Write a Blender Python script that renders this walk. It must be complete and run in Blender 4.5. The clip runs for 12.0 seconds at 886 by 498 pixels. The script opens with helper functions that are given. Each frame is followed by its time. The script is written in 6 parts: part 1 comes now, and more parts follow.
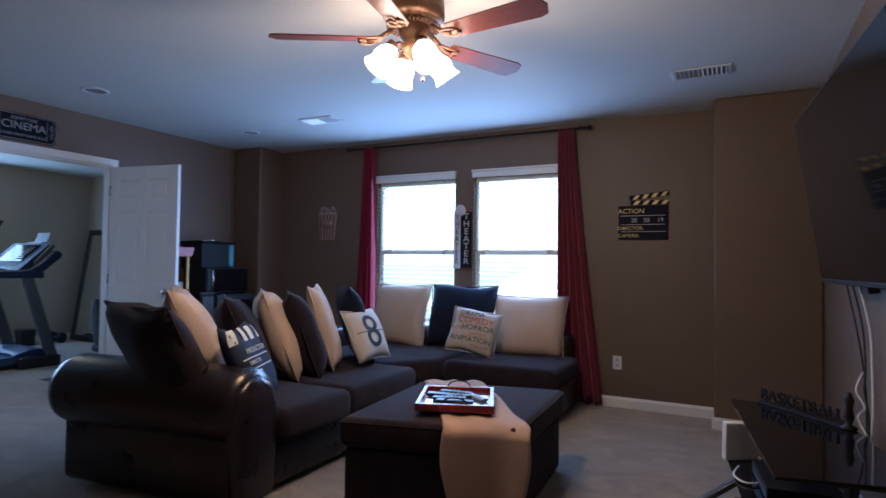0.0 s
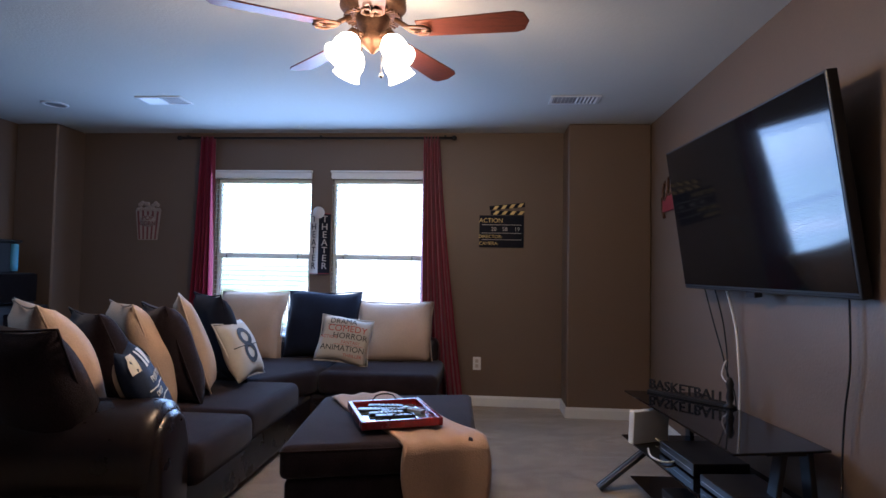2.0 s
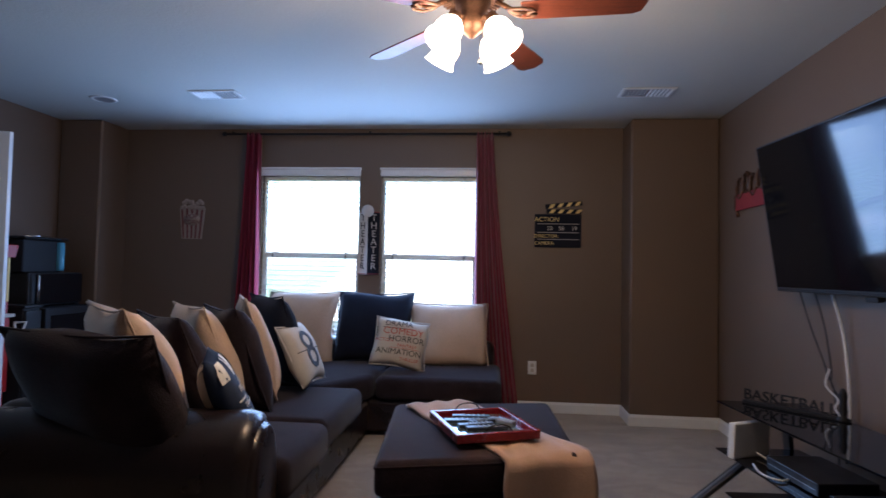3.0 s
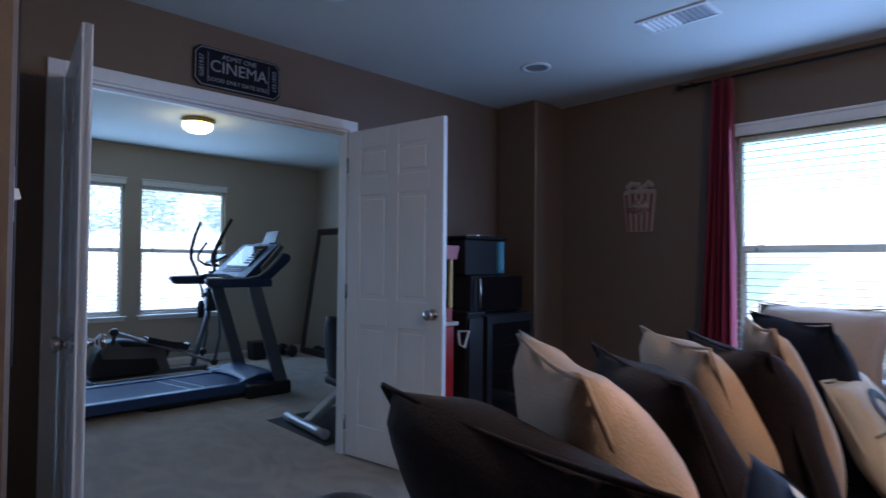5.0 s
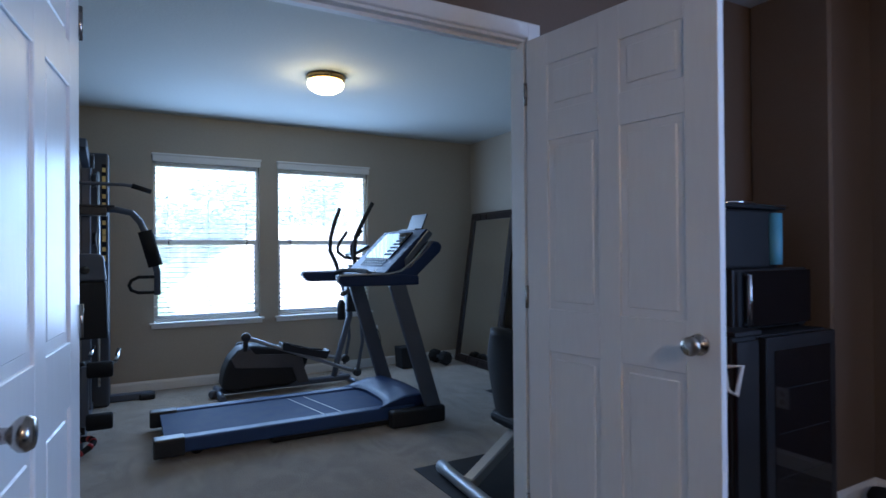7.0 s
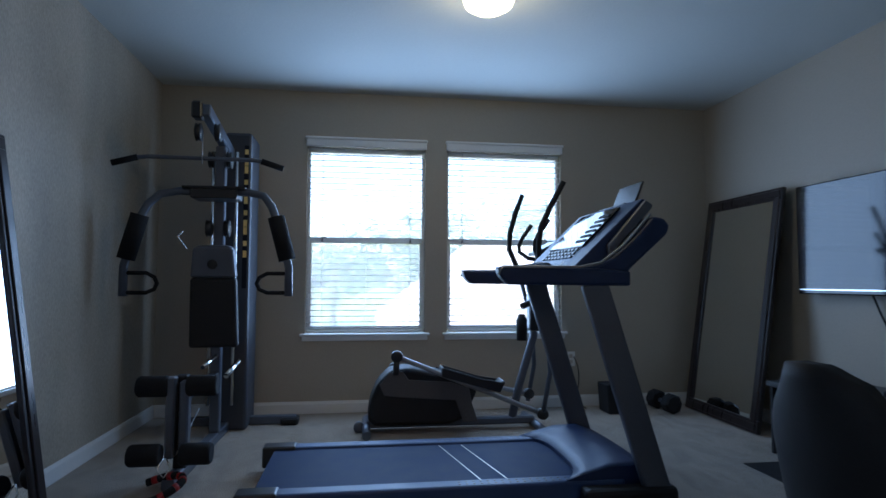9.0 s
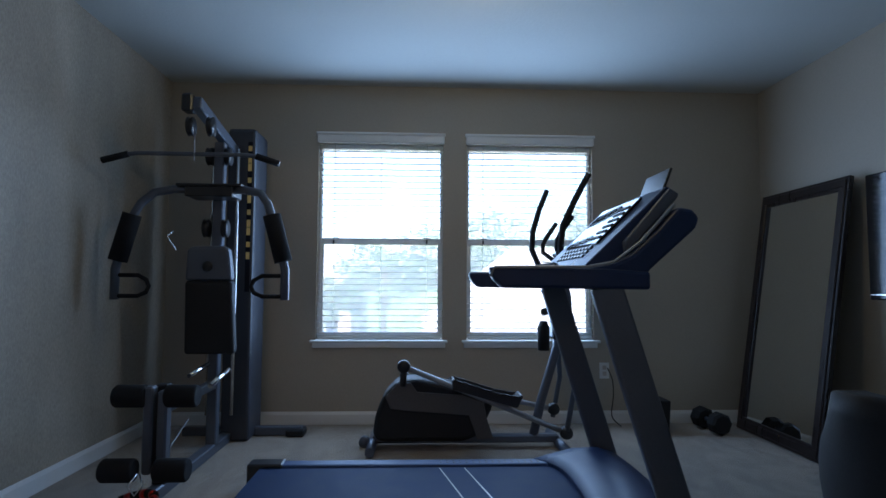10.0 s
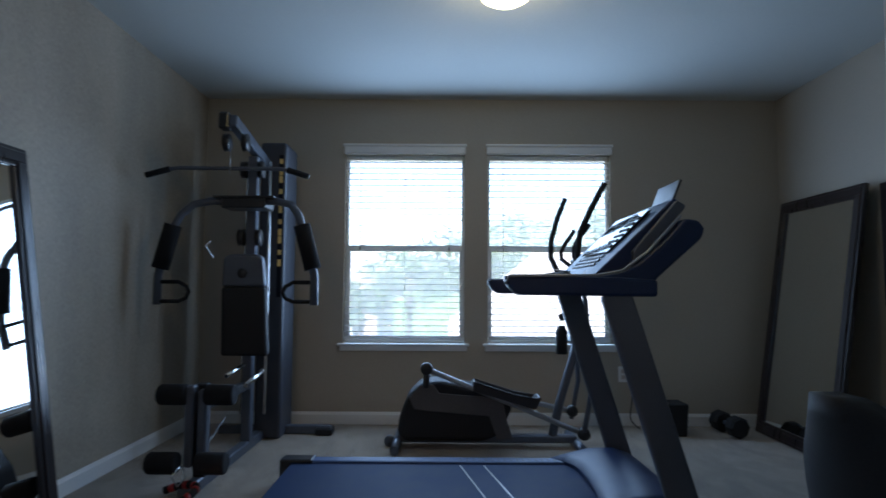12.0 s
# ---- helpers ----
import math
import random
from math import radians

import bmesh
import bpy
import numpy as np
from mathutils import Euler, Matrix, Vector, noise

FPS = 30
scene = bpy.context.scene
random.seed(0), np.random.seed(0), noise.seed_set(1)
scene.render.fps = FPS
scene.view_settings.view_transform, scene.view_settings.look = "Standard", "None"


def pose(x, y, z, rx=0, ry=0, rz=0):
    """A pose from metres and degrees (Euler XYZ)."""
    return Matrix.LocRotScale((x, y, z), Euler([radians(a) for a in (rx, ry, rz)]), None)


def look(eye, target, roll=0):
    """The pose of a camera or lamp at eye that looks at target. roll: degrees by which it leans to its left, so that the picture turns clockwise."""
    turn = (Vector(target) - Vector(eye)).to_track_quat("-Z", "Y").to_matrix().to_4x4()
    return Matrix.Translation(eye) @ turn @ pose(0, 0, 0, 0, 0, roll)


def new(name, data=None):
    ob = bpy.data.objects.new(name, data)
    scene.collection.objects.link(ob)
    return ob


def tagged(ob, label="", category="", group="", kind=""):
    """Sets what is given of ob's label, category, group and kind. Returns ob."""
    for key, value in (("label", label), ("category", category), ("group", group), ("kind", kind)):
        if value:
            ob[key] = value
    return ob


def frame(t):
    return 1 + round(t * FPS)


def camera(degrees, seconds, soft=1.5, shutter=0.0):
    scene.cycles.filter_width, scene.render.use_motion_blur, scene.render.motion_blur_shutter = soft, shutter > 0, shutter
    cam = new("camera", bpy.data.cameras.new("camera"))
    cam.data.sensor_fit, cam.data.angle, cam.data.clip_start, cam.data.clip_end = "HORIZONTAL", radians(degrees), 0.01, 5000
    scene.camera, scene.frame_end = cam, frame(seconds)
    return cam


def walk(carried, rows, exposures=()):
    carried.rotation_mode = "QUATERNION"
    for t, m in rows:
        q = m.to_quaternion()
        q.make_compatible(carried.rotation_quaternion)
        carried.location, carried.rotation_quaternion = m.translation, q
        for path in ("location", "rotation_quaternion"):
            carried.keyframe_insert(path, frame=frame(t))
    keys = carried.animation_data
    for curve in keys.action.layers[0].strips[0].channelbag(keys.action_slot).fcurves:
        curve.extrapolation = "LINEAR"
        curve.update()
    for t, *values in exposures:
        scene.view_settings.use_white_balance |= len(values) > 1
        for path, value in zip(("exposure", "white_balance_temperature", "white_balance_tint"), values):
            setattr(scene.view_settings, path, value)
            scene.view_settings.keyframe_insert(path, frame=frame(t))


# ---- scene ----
cam = camera(76.0, 12.0, soft=1.5, shutter=0.3)
PATH = [
    (0, (0.498, -0.014, 1.198), (-0.413, 1.766, 1.253), 0.8),
    (0.5, (0.259, -0.09, 1.206), (-0.378, 1.804, 1.27), 1.0),
    (1, (0.063, -0.119, 1.201), (-0.374, 1.831, 1.27), 1.0),
    (1.5, (-0.134, -0.132, 1.202), (-0.396, 1.849, 1.275), 1.1),
    (2, (-0.331, -0.15, 1.212), (-0.477, 1.843, 1.288), 1.0),
    (2.5, (-0.553, -0.124, 1.222), (-0.67, 1.872, 1.294), 1.1),
    (2.7, (-0.622, -0.095, 1.219), (-0.741, 1.9, 1.291), 1.1),
    (4.3, (-1.182, 0.774, 1.208), (-2.233, 2.475, 1.263), 1.0),
    (4.5, (-1.267, 0.888, 1.219), (-2.432, 2.513, 1.263), 0.6),
    (5, (-1.549, 1.142, 1.225), (-2.991, 2.527, 1.27), 0.5),
    (5.5, (-1.816, 1.333, 1.217), (-3.431, 2.512, 1.263), 0.6),
    (6, (-2.14, 1.494, 1.215), (-3.793, 2.619, 1.259), 0.6),
    (6.5, (-2.481, 1.677, 1.215), (-4.158, 2.767, 1.251), 0.4),
    (6.7, (-2.59, 1.736, 1.228), (-4.298, 2.777, 1.248), -0.0),
    (8.3, (-3.642, 2.273, 0.996), (-5.563, 2.818, 1.11), 0.0),
    (8.5, (-3.769, 2.353, 0.995), (-5.715, 2.796, 1.112), -0.0),
    (9, (-3.996, 2.441, 1.0), (-5.973, 2.717, 1.115), 0.2),
    (9.5, (-4.179, 2.59, 0.999), (-6.17, 2.732, 1.123), 0.2),
    (10, (-4.286, 2.747, 0.994), (-6.28, 2.83, 1.124), 0.3),
    (10.5, (-4.349, 2.813, 1.0), (-6.342, 2.914, 1.132), 0.2),
    (11, (-4.353, 2.843, 1.007), (-6.343, 2.995, 1.137), 0.3),
    (11.5, (-4.286, 2.827, 1.004), (-6.273, 3.011, 1.14), 0.2),
    (12, (-4.132, 2.77, 1.01), (-6.127, 2.763, 1.151), 0.3),
]
walk(cam, [(t, look(eye, target, roll)) for t, eye, target, roll in PATH], [(0.0, 3.0, 5200, 12), (1.0, 3.08, 5350, 12), (2.5, 2.95, 5500, 12), (4.5, 2.7, 5350, 12), (5.5, 2.6, 5300, 12), (6.5, 3.02, 5400, 13), (8.5, 2.82, 5550, 14), (9.5, 2.7, 5650, 14), (12.0, 2.6, 5900, 13)])

# world, sun and lights
H = 2.48
world = bpy.data.worlds.new("sky")
scene.world = world
world.use_nodes = True
wn = world.node_tree
sky = wn.nodes.new("ShaderNodeTexSky")
sky.sky_type, sky.sun_disc = "NISHITA", False
sky.sun_elevation, sky.sun_rotation = radians(52), radians(140)
sky.air_density, sky.dust_density = 1.0, 2.0
wn.links.new(sky.outputs[0], wn.nodes["Background"].inputs[0])
wn.nodes["Background"].inputs[1].default_value = 0.15


def lamp(name, kind, m, energy, color, size=0.1, size_y=0.1):
    data = bpy.data.lights.new(name, kind)
    data.energy, data.color = energy, color
    if kind == "AREA":
        data.shape, data.size, data.size_y = "RECTANGLE", size, size_y
    elif kind == "POINT":
        data.shadow_soft_size = size
    ob = new(name, data)
    ob.matrix_world = m
    return ob


sun = lamp("sun", "SUN", look((6, -8, 12), (0, 0, 0)), 5.0, (1.0, 0.95, 0.88))
sun.data.angle = radians(0.6)

DAY = (0.48, 0.71, 1.0)
DAYN = (0.42, 0.62, 1.0)
# gym windows face -x, theatre windows face +y
lamp("daylight", "AREA", look((-8.40, 2.46, 1.33), (0, 2.46, 1.0)), 3.2, DAY, 0.92, 1.5)
lamp("daylight", "AREA", look((-8.40, 3.57, 1.33), (0, 3.57, 1.0)), 3.2, DAY, 0.92, 1.5)
lamp("daylight", "AREA", look((-2.41, 4.97, 1.33), (-2.41, 0, 1.0)), 4.3, DAYN, 0.92, 1.5)
lamp("daylight", "AREA", look((-1.315, 4.97, 1.33), (-1.315, 0, 1.0)), 4.3, DAYN, 0.86, 1.5)


# materials
def surf(name, color, rough=0.6, metal=0.0, vary=0.12, scale=4.0, grain=60.0, bump=0.15, depth=0.004, rand=0.0, stretch=(1, 1, 1), spec=0.5, coat=0.0, sheen=0.0):
    """A painted, woven or moulded surface: colour varied at two sizes, with fine relief."""
    m = bpy.data.materials.new(name)
    m.use_nodes = True
    n, l = m.node_tree.nodes, m.node_tree.links
    b = n["Principled BSDF"]
    b.inputs["Metallic"].default_value = metal
    b.inputs["Specular IOR Level"].default_value = spec
    b.inputs["Coat Weight"].default_value = coat
    b.inputs["Sheen Weight"].default_value = sheen
    co, mp = n.new("ShaderNodeTexCoord"), n.new("ShaderNodeMapping")
    mp.inputs["Scale"].default_value = stretch
    l.new(co.outputs["Object"], mp.inputs[0])
    big, fine = n.new("ShaderNodeTexNoise"), n.new("ShaderNodeTexNoise")
    big.inputs["Scale"].default_value, big.inputs["Detail"].default_value = scale, 4
    fine.inputs["Scale"].default_value, fine.inputs["Detail"].default_value = grain, 3
    l.new(mp.outputs[0], big.inputs[0])
    l.new(mp.outputs[0], fine.inputs[0])
    mix = n.new("ShaderNodeMath")
    mix.operation = "MULTIPLY_ADD"
    mix.inputs[1].default_value = 0.5
    l.new(fine.outputs[0], mix.inputs[0])
    half = n.new("ShaderNodeMath")
    half.operation = "MULTIPLY"
    half.inputs[1].default_value = 0.5
    l.new(big.outputs[0], half.inputs[0])
    l.new(half.outputs[0], mix.inputs[2])
    last = mix
    if rand:
        info, r = n.new("ShaderNodeObjectInfo"), n.new("ShaderNodeMath")
        r.operation = "MULTIPLY_ADD"
        r.inputs[1].default_value = rand
        l.new(info.outputs["Random"], r.inputs[0])
        l.new(mix.outputs[0], r.inputs[2])
        last = r
    ramp = n.new("ShaderNodeValToRGB")
    lo, hi = [max(0.0, c * (1 - vary)) for c in color], [min(1.0, c * (1 + vary)) for c in color]
    ramp.color_ramp.elements[0].position, ramp.color_ramp.elements[1].position = 0.3, 0.7
    ramp.color_ramp.elements[0].color, ramp.color_ramp.elements[1].color = (*lo, 1), (*hi, 1)
    l.new(last.outputs[0], ramp.inputs[0])
    l.new(ramp.outputs[0], b.inputs["Base Color"])
    rr = n.new("ShaderNodeMapRange")
    wide = 0.1 if rough > 0.15 else 0.2 * rough
    rr.inputs["To Min"].default_value, rr.inputs["To Max"].default_value = rough - wide, min(1, rough + wide)
    l.new(big.outputs[0], rr.inputs[0])
    l.new(rr.outputs[0], b.inputs["Roughness"])
    if bump:
        bp = n.new("ShaderNodeBump")
        bp.inputs["Strength"].default_value, bp.inputs["Distance"].default_value = bump, depth
        l.new(fine.outputs[0], bp.inputs["Height"])
        l.new(bp.outputs[0], b.inputs["Normal"])
    return m


def glow(name, color, strength):
    m = bpy.data.materials.new(name)
    m.use_nodes = True
    b = m.node_tree.nodes["Principled BSDF"]
    b.inputs["Base Color"].default_value = (*color, 1)
    b.inputs["Emission Color"].default_value = (*color, 1)
    b.inputs["Emission Strength"].default_value = strength
    return m


BROWN = surf("taupe wall paint", (0.152, 0.1035, 0.071), 0.5, vary=0.06, scale=1.2, grain=90, bump=0.3, depth=0.003)
BEIGE = surf("beige wall paint", (0.41, 0.365, 0.30), 0.58, vary=0.06, scale=1.0, grain=90, bump=0.3, depth=0.003)
CEIL = surf("ceiling paint", (0.59, 0.60, 0.57), 0.85, vary=0.03, scale=1.5, grain=70, bump=0.35, depth=0.004)
WHITE = surf("white trim paint", (0.78, 0.78, 0.77), 0.42, vary=0.03, scale=3, grain=40, bump=0.08, depth=0.001)
DOORW = surf("white door paint", (0.82, 0.83, 0.84), 0.32, vary=0.03, scale=3, grain=70, bump=0.25, depth=0.0015, stretch=(1, 1, 0.12))
CARPET = surf("beige carpet", (0.225, 0.172, 0.118), 0.95, vary=0.3, scale=2.6, grain=160, bump=0.9, depth=0.012, spec=0.15, sheen=0.55)
cn = CARPET.node_tree
wv, wm, wr, mxc = [cn.nodes.new(k) for k in ("ShaderNodeTexNoise", "ShaderNodeMapping", "ShaderNodeMapRange", "ShaderNodeMix")]
wm.inputs["Rotation"].default_value, wm.inputs["Scale"].default_value = (0, 0, 0.6), (1.1, 1.9, 1.0)
wv.inputs["Scale"].default_value, wv.inputs["Detail"].default_value, wv.inputs["Distortion"].default_value = 1.9, 4.0, 2.4
wr.inputs["From Min"].default_value, wr.inputs["From Max"].default_value = 0.44, 0.58
wr.inputs["To Min"].default_value, wr.inputs["To Max"].default_value = 0.0, 0.5
mxc.data_type, mxc.blend_type = "RGBA", "MIX"
pb = cn.nodes["Principled BSDF"]
src = pb.inputs["Base Color"].links[0].from_socket
cn.links.new(cn.nodes["Texture Coordinate"].outputs["Object"], wm.inputs[0])
cn.links.new(wm.outputs[0], wv.inputs[0])
cn.links.new(wv.outputs[0], wr.inputs[0])
cn.links.new(wr.outputs[0], mxc.inputs["Factor"])
cn.links.new(src, mxc.inputs[6])
mxc.inputs[7].default_value = (0.37, 0.295, 0.215, 1)
cn.links.new(mxc.outputs[2], pb.inputs["Base Color"])
LEATHER = surf("dark brown leather", (0.016, 0.010, 0.010), 0.3, vary=0.3, scale=7, grain=130, bump=0.25, depth=0.002)
SUEDE = surf("dark chocolate microfibre", (0.023, 0.016, 0.0195), 0.95, vary=0.5, scale=7, grain=200, bump=0.5, depth=0.004, spec=0.08, sheen=0.10)
TAN = surf("tan corduroy", (0.54, 0.405, 0.31), 0.9, vary=0.12, scale=5, grain=150, bump=0.5, depth=0.003, spec=0.12, sheen=0.1)
DARKBLUE = surf("dark navy microfibre", (0.011, 0.013, 0.024), 0.9, vary=0.3, scale=6, grain=200, bump=0.4, depth=0.003, spec=0.12, sheen=0.06)
CREAM = surf("cream cotton", (0.55, 0.50, 0.43), 0.9, vary=0.08, scale=6, grain=220, bump=0.4, depth=0.002, spec=0.15)
RED = surf("red curtain cloth", (0.19, 0.006, 0.026), 0.85, vary=0.2, scale=4, grain=180, bump=0.4, depth=0.003, spec=0.2, sheen=0.2)
BLACK = surf("black plastic", (0.018, 0.018, 0.020), 0.35, vary=0.2, scale=8, grain=150, bump=0.1, depth=0.001)
MATT = surf("matt black plastic", (0.014, 0.014, 0.016), 0.6, vary=0.25, scale=8, grain=180, bump=0.25, depth=0.001, spec=0.35)
FOAM = surf("black foam", (0.014, 0.014, 0.016), 0.85, vary=0.3, scale=15, grain=250, bump=0.5, depth=0.002, spec=0.25)
GREY = surf("grey powder coat", (0.10, 0.112, 0.14), 0.35, metal=0.3, vary=0.12, scale=6, grain=200, bump=0.1, depth=0.0006)
SILVER = surf("silver plastic", (0.33, 0.34, 0.36), 0.35, metal=0.4, vary=0.1, scale=6, grain=200, bump=0.05, depth=0.0005)
CHROME = surf("chrome", (0.7, 0.7, 0.7), 0.12, metal=1.0, vary=0.05, scale=6, grain=60, bump=0.0)
NICKEL = surf("satin nickel", (0.42, 0.39, 0.36), 0.25, metal=1.0, vary=0.08, scale=9, grain=80, bump=0.0)
BRONZE = surf("weathered bronze", (0.14, 0.075, 0.045), 0.4, metal=0.75, vary=0.4, scale=16, grain=90, bump=0.3, depth=0.002)
WOOD = surf("dark walnut", (0.13, 0.035, 0.018), 0.35, vary=0.45, scale=5, grain=40, bump=0.15, depth=0.001, stretch=(1, 14, 14))
WOODY = surf("walnut underside", (0.13, 0.035, 0.018), 0.35, vary=0.45, scale=5, grain=40, bump=0.15, depth=0.001, stretch=(1, 14, 14))
ESPRESSO = surf("espresso wood", (0.020, 0.013, 0.012), 0.3, vary=0.4, scale=3, grain=30, bump=0.15, depth=0.001, stretch=(10, 10, 1))
GLOSS = surf("black glass", (0.006, 0.006, 0.008), 0.05, vary=0.1, scale=2, grain=30, bump=0.0)
SCREEN = surf("dark screen", (0.005, 0.006, 0.008), 0.065, vary=0.1, scale=2, grain=30, bump=0.0)


# mesh helpers
YZ = Matrix(((0, 0, 1, 0), (1, 0, 0, 0), (0, 1, 0, 0), (0, 0, 0, 1)))


def xf(bm, verts, m):
    bmesh.ops.transform(bm, matrix=m, verts=verts)


def box(bm, x0, x1, y0, y1, z0, z1, bevel=0.0, m=None, seg=1):
    """Adds a box with rounded edges."""
    b = bmesh.new()
    bmesh.ops.create_cube(b, size=1.0, matrix=Matrix.Translation(((x0 + x1) / 2, (y0 + y1) / 2, (z0 + z1) / 2)) @ Matrix.Diagonal((abs(x1 - x0), abs(y1 - y0), abs(z1 - z0), 1)))
    if bevel:
        bmesh.ops.bevel(b, geom=b.edges[:], offset=bevel, segments=seg, affect="EDGES", profile=0.5)
    merge(bm, b, m)
    return bm


def merge(bm, b, m=None):
    if m is not None:
        bmesh.ops.transform(b, matrix=m, verts=b.verts[:])
    lut = {v: bm.verts.new(v.co) for v in b.verts}
    for f in b.faces:
        try:
            nf = bm.faces.new([lut[v] for v in f.verts])
            nf.smooth = f.smooth
        except ValueError:
            pass
    b.free()


def tube(bm, pts, r, seg=10, caps=True, smooth=True):
    """Adds a round bar along points; r is a radius or one for each point."""
    pts = [Vector(p) for p in pts]
    rs = r if isinstance(r, (list, tuple)) else [r] * len(pts)
    rings, up = [], None
    for i, p in enumerate(pts):
        d = (pts[min(i + 1, len(pts) - 1)] - pts[max(i - 1, 0)]).normalized()
        if up is None:
            up = d.orthogonal().normalized()
        up = (up - d * up.dot(d)).normalized()
        side = d.cross(up)
        rings.append([bm.verts.new(p + (up * math.cos(a) + side * math.sin(a)) * rs[i]) for a in [math.tau * k / seg for k in range(seg)]])
    for a, b in zip(rings, rings[1:]):
        for k in range(seg):
            f = bm.faces.new((a[k], a[(k + 1) % seg], b[(k + 1) % seg], b[k]))
            f.smooth = smooth
    if caps:
        bm.faces.new(rings[0][::-1])
        bm.faces.new(rings[-1])
    return bm


def lathe(bm, profile, m=None, seg=24, smooth=True):
    """Turns a profile of (radius, height) round z."""
    b = bmesh.new()
    rings = []
    for r, z in profile:
        if r < 1e-5:
            rings.append([b.verts.new((0, 0, z))])
        else:
            rings.append([b.verts.new((r * math.cos(math.tau * k / seg), r * math.sin(math.tau * k / seg), z)) for k in range(seg)])
    for p, q in zip(rings, rings[1:]):
        for k in range(seg):
            k2 = (k + 1) % seg
            if len(p) == 1 and len(q) == 1:
                continue
            vs = [p[0], q[k2], q[k]] if len(p) == 1 else [p[k], p[k2], q[0]] if len(q) == 1 else [p[k], p[k2], q[k2], q[k]]
            b.faces.new(vs).smooth = smooth
    bmesh.ops.recalc_face_normals(b, faces=b.faces[:])
    merge(bm, b, m)
    return bm


def prism(bm, outline, h0, h1, m=None, bevel=0.0, seg=1):
    """Raises an outline in x and y from h0 to h1."""
    b = bmesh.new()
    lo = [b.verts.new((x, y, h0)) for x, y in outline]
    hi = [b.verts.new((x, y, h1)) for x, y in outline]
    n = len(lo)
    b.faces.new(lo[::-1])
    b.faces.new(hi)
    for k in range(n):
        b.faces.new((lo[k], lo[(k + 1) % n], hi[(k + 1) % n], hi[k]))
    bmesh.ops.recalc_face_normals(b, faces=b.faces[:])
    if bevel:
        bmesh.ops.bevel(b, geom=b.edges[:], offset=bevel, segments=seg, affect="EDGES", profile=0.5)
    merge(bm, b, m)
    return bm


def link(name, bm, material, smooth=False):
    me = bpy.data.meshes.new(name)
    if smooth:
        for f in bm.faces:
            f.smooth = True
    bm.to_mesh(me)
    bm.free()
    if material:
        me.materials.append(material)
    return new(name, me)


def part(name, bm, material, parent, label="", smooth=False):
    ob = link(name, bm, material, smooth)
    ob.parent = parent
    return tagged(ob, label) if label else ob


def thing(name, label, category, group="", at=None):
    return tagged(new(name), label, category, group) if at is None else place(tagged(new(name), label, category, group), at)


def place(ob, m):
    ob.matrix_world = m
    return ob


def solid(name, bm, material, label="", smooth=False):
    """A piece of the setting."""
    return tagged(link(name, bm, material, smooth), label, kind="structure")


def words(name, text, size, m, material, parent, thick=0.002):
    """Raised lettering, turned into a mesh."""
    cu = bpy.data.curves.new(name, "FONT")
    cu.body, cu.size, cu.extrude, cu.align_x, cu.align_y = text, size, thick, "CENTER", "CENTER"
    cu.resolution_u = 3
    tmp = bpy.data.objects.new(name, cu)
    me = bpy.data.meshes.new_from_object(tmp)
    bpy.data.objects.remove(tmp)
    me.materials.clear()
    me.materials.append(material)
    ob = new(name, me)
    ob.parent = parent
    ob.matrix_local = m
    return ob


# structure: theatre x -4.58..1.0, y -1.7..5.02; gym x -8.25..-4.70, y 0.93..5.268
B = bmesh.new
solid("floor", box(B(), -8.7, 1.3, -1.9, 5.6, -0.12, 0), CARPET, "beige carpet floor with vacuum marks")
solid("ceiling", box(B(), -8.7, 1.3, -1.9, 5.6, H, H + 0.15), CEIL, "white textured ceiling")


def wall_with_windows(name, material, label, a0, a1, b0, b1, holes, axis, z0=0.0, z1=H):
    """A wall along one axis from a0 to a1, b0..b1 thick, with openings (from, to, sill, head)."""
    bm = B()

    def add(p0, p1, q0, q1):
        if axis == "x":
            box(bm, p0, p1, b0, b1, q0, q1)
        else:
            box(bm, b0, b1, p0, p1, q0, q1)
    at = a0
    for h0, h1, lo, hi in holes:
        add(at, h0, z0, z1)
        if lo > z0:
            add(h0, h1, z0, lo)
        add(h0, h1, hi, z1)
        at = h1
    add(at, a1, z0, z1)
    return solid(name, bm, material, label)


SILL, HEAD = 0.60, 2.05
TW = [(-2.87, -1.95), (-1.75, -0.885)]
GW = [(2.00, 2.92), (3.095, 4.04)]
wall_with_windows("wall_north", BROWN, "taupe painted wall with two windows", -4.19, 0.37, 5.02, 5.18, [(a, b, SILL, HEAD) for a, b in TW], "x")
solid("wall_northwest", box(B(), -4.58, -4.19, 4.66, 5.18, 0, H, 0.012), BROWN, "taupe wall projection with rounded corner")
solid("wall_northeast", box(B(), 0.37, 1.06, 4.70, 5.18, 0, H, 0.012), BROWN, "taupe wall projection with rounded corner")
solid("wall_east", box(B(), 1.06, 1.2, -1.7, 5.18, 0, H), BROWN, "taupe painted wall")
solid("wall_south", box(B(), -2.97, 1.06, -1.85, -1.7, 0, H), BROWN, "taupe painted wall")
solid("wall_west_return", box(B(), -4.58, -2.98, 1.17, 1.31, 0, H, 0.01), BROWN, "taupe painted wall with a door")
solid("wall_hall", box(B(), -3.12, -2.98, -1.85, 1.168, 0, H), BROWN, "taupe painted wall")
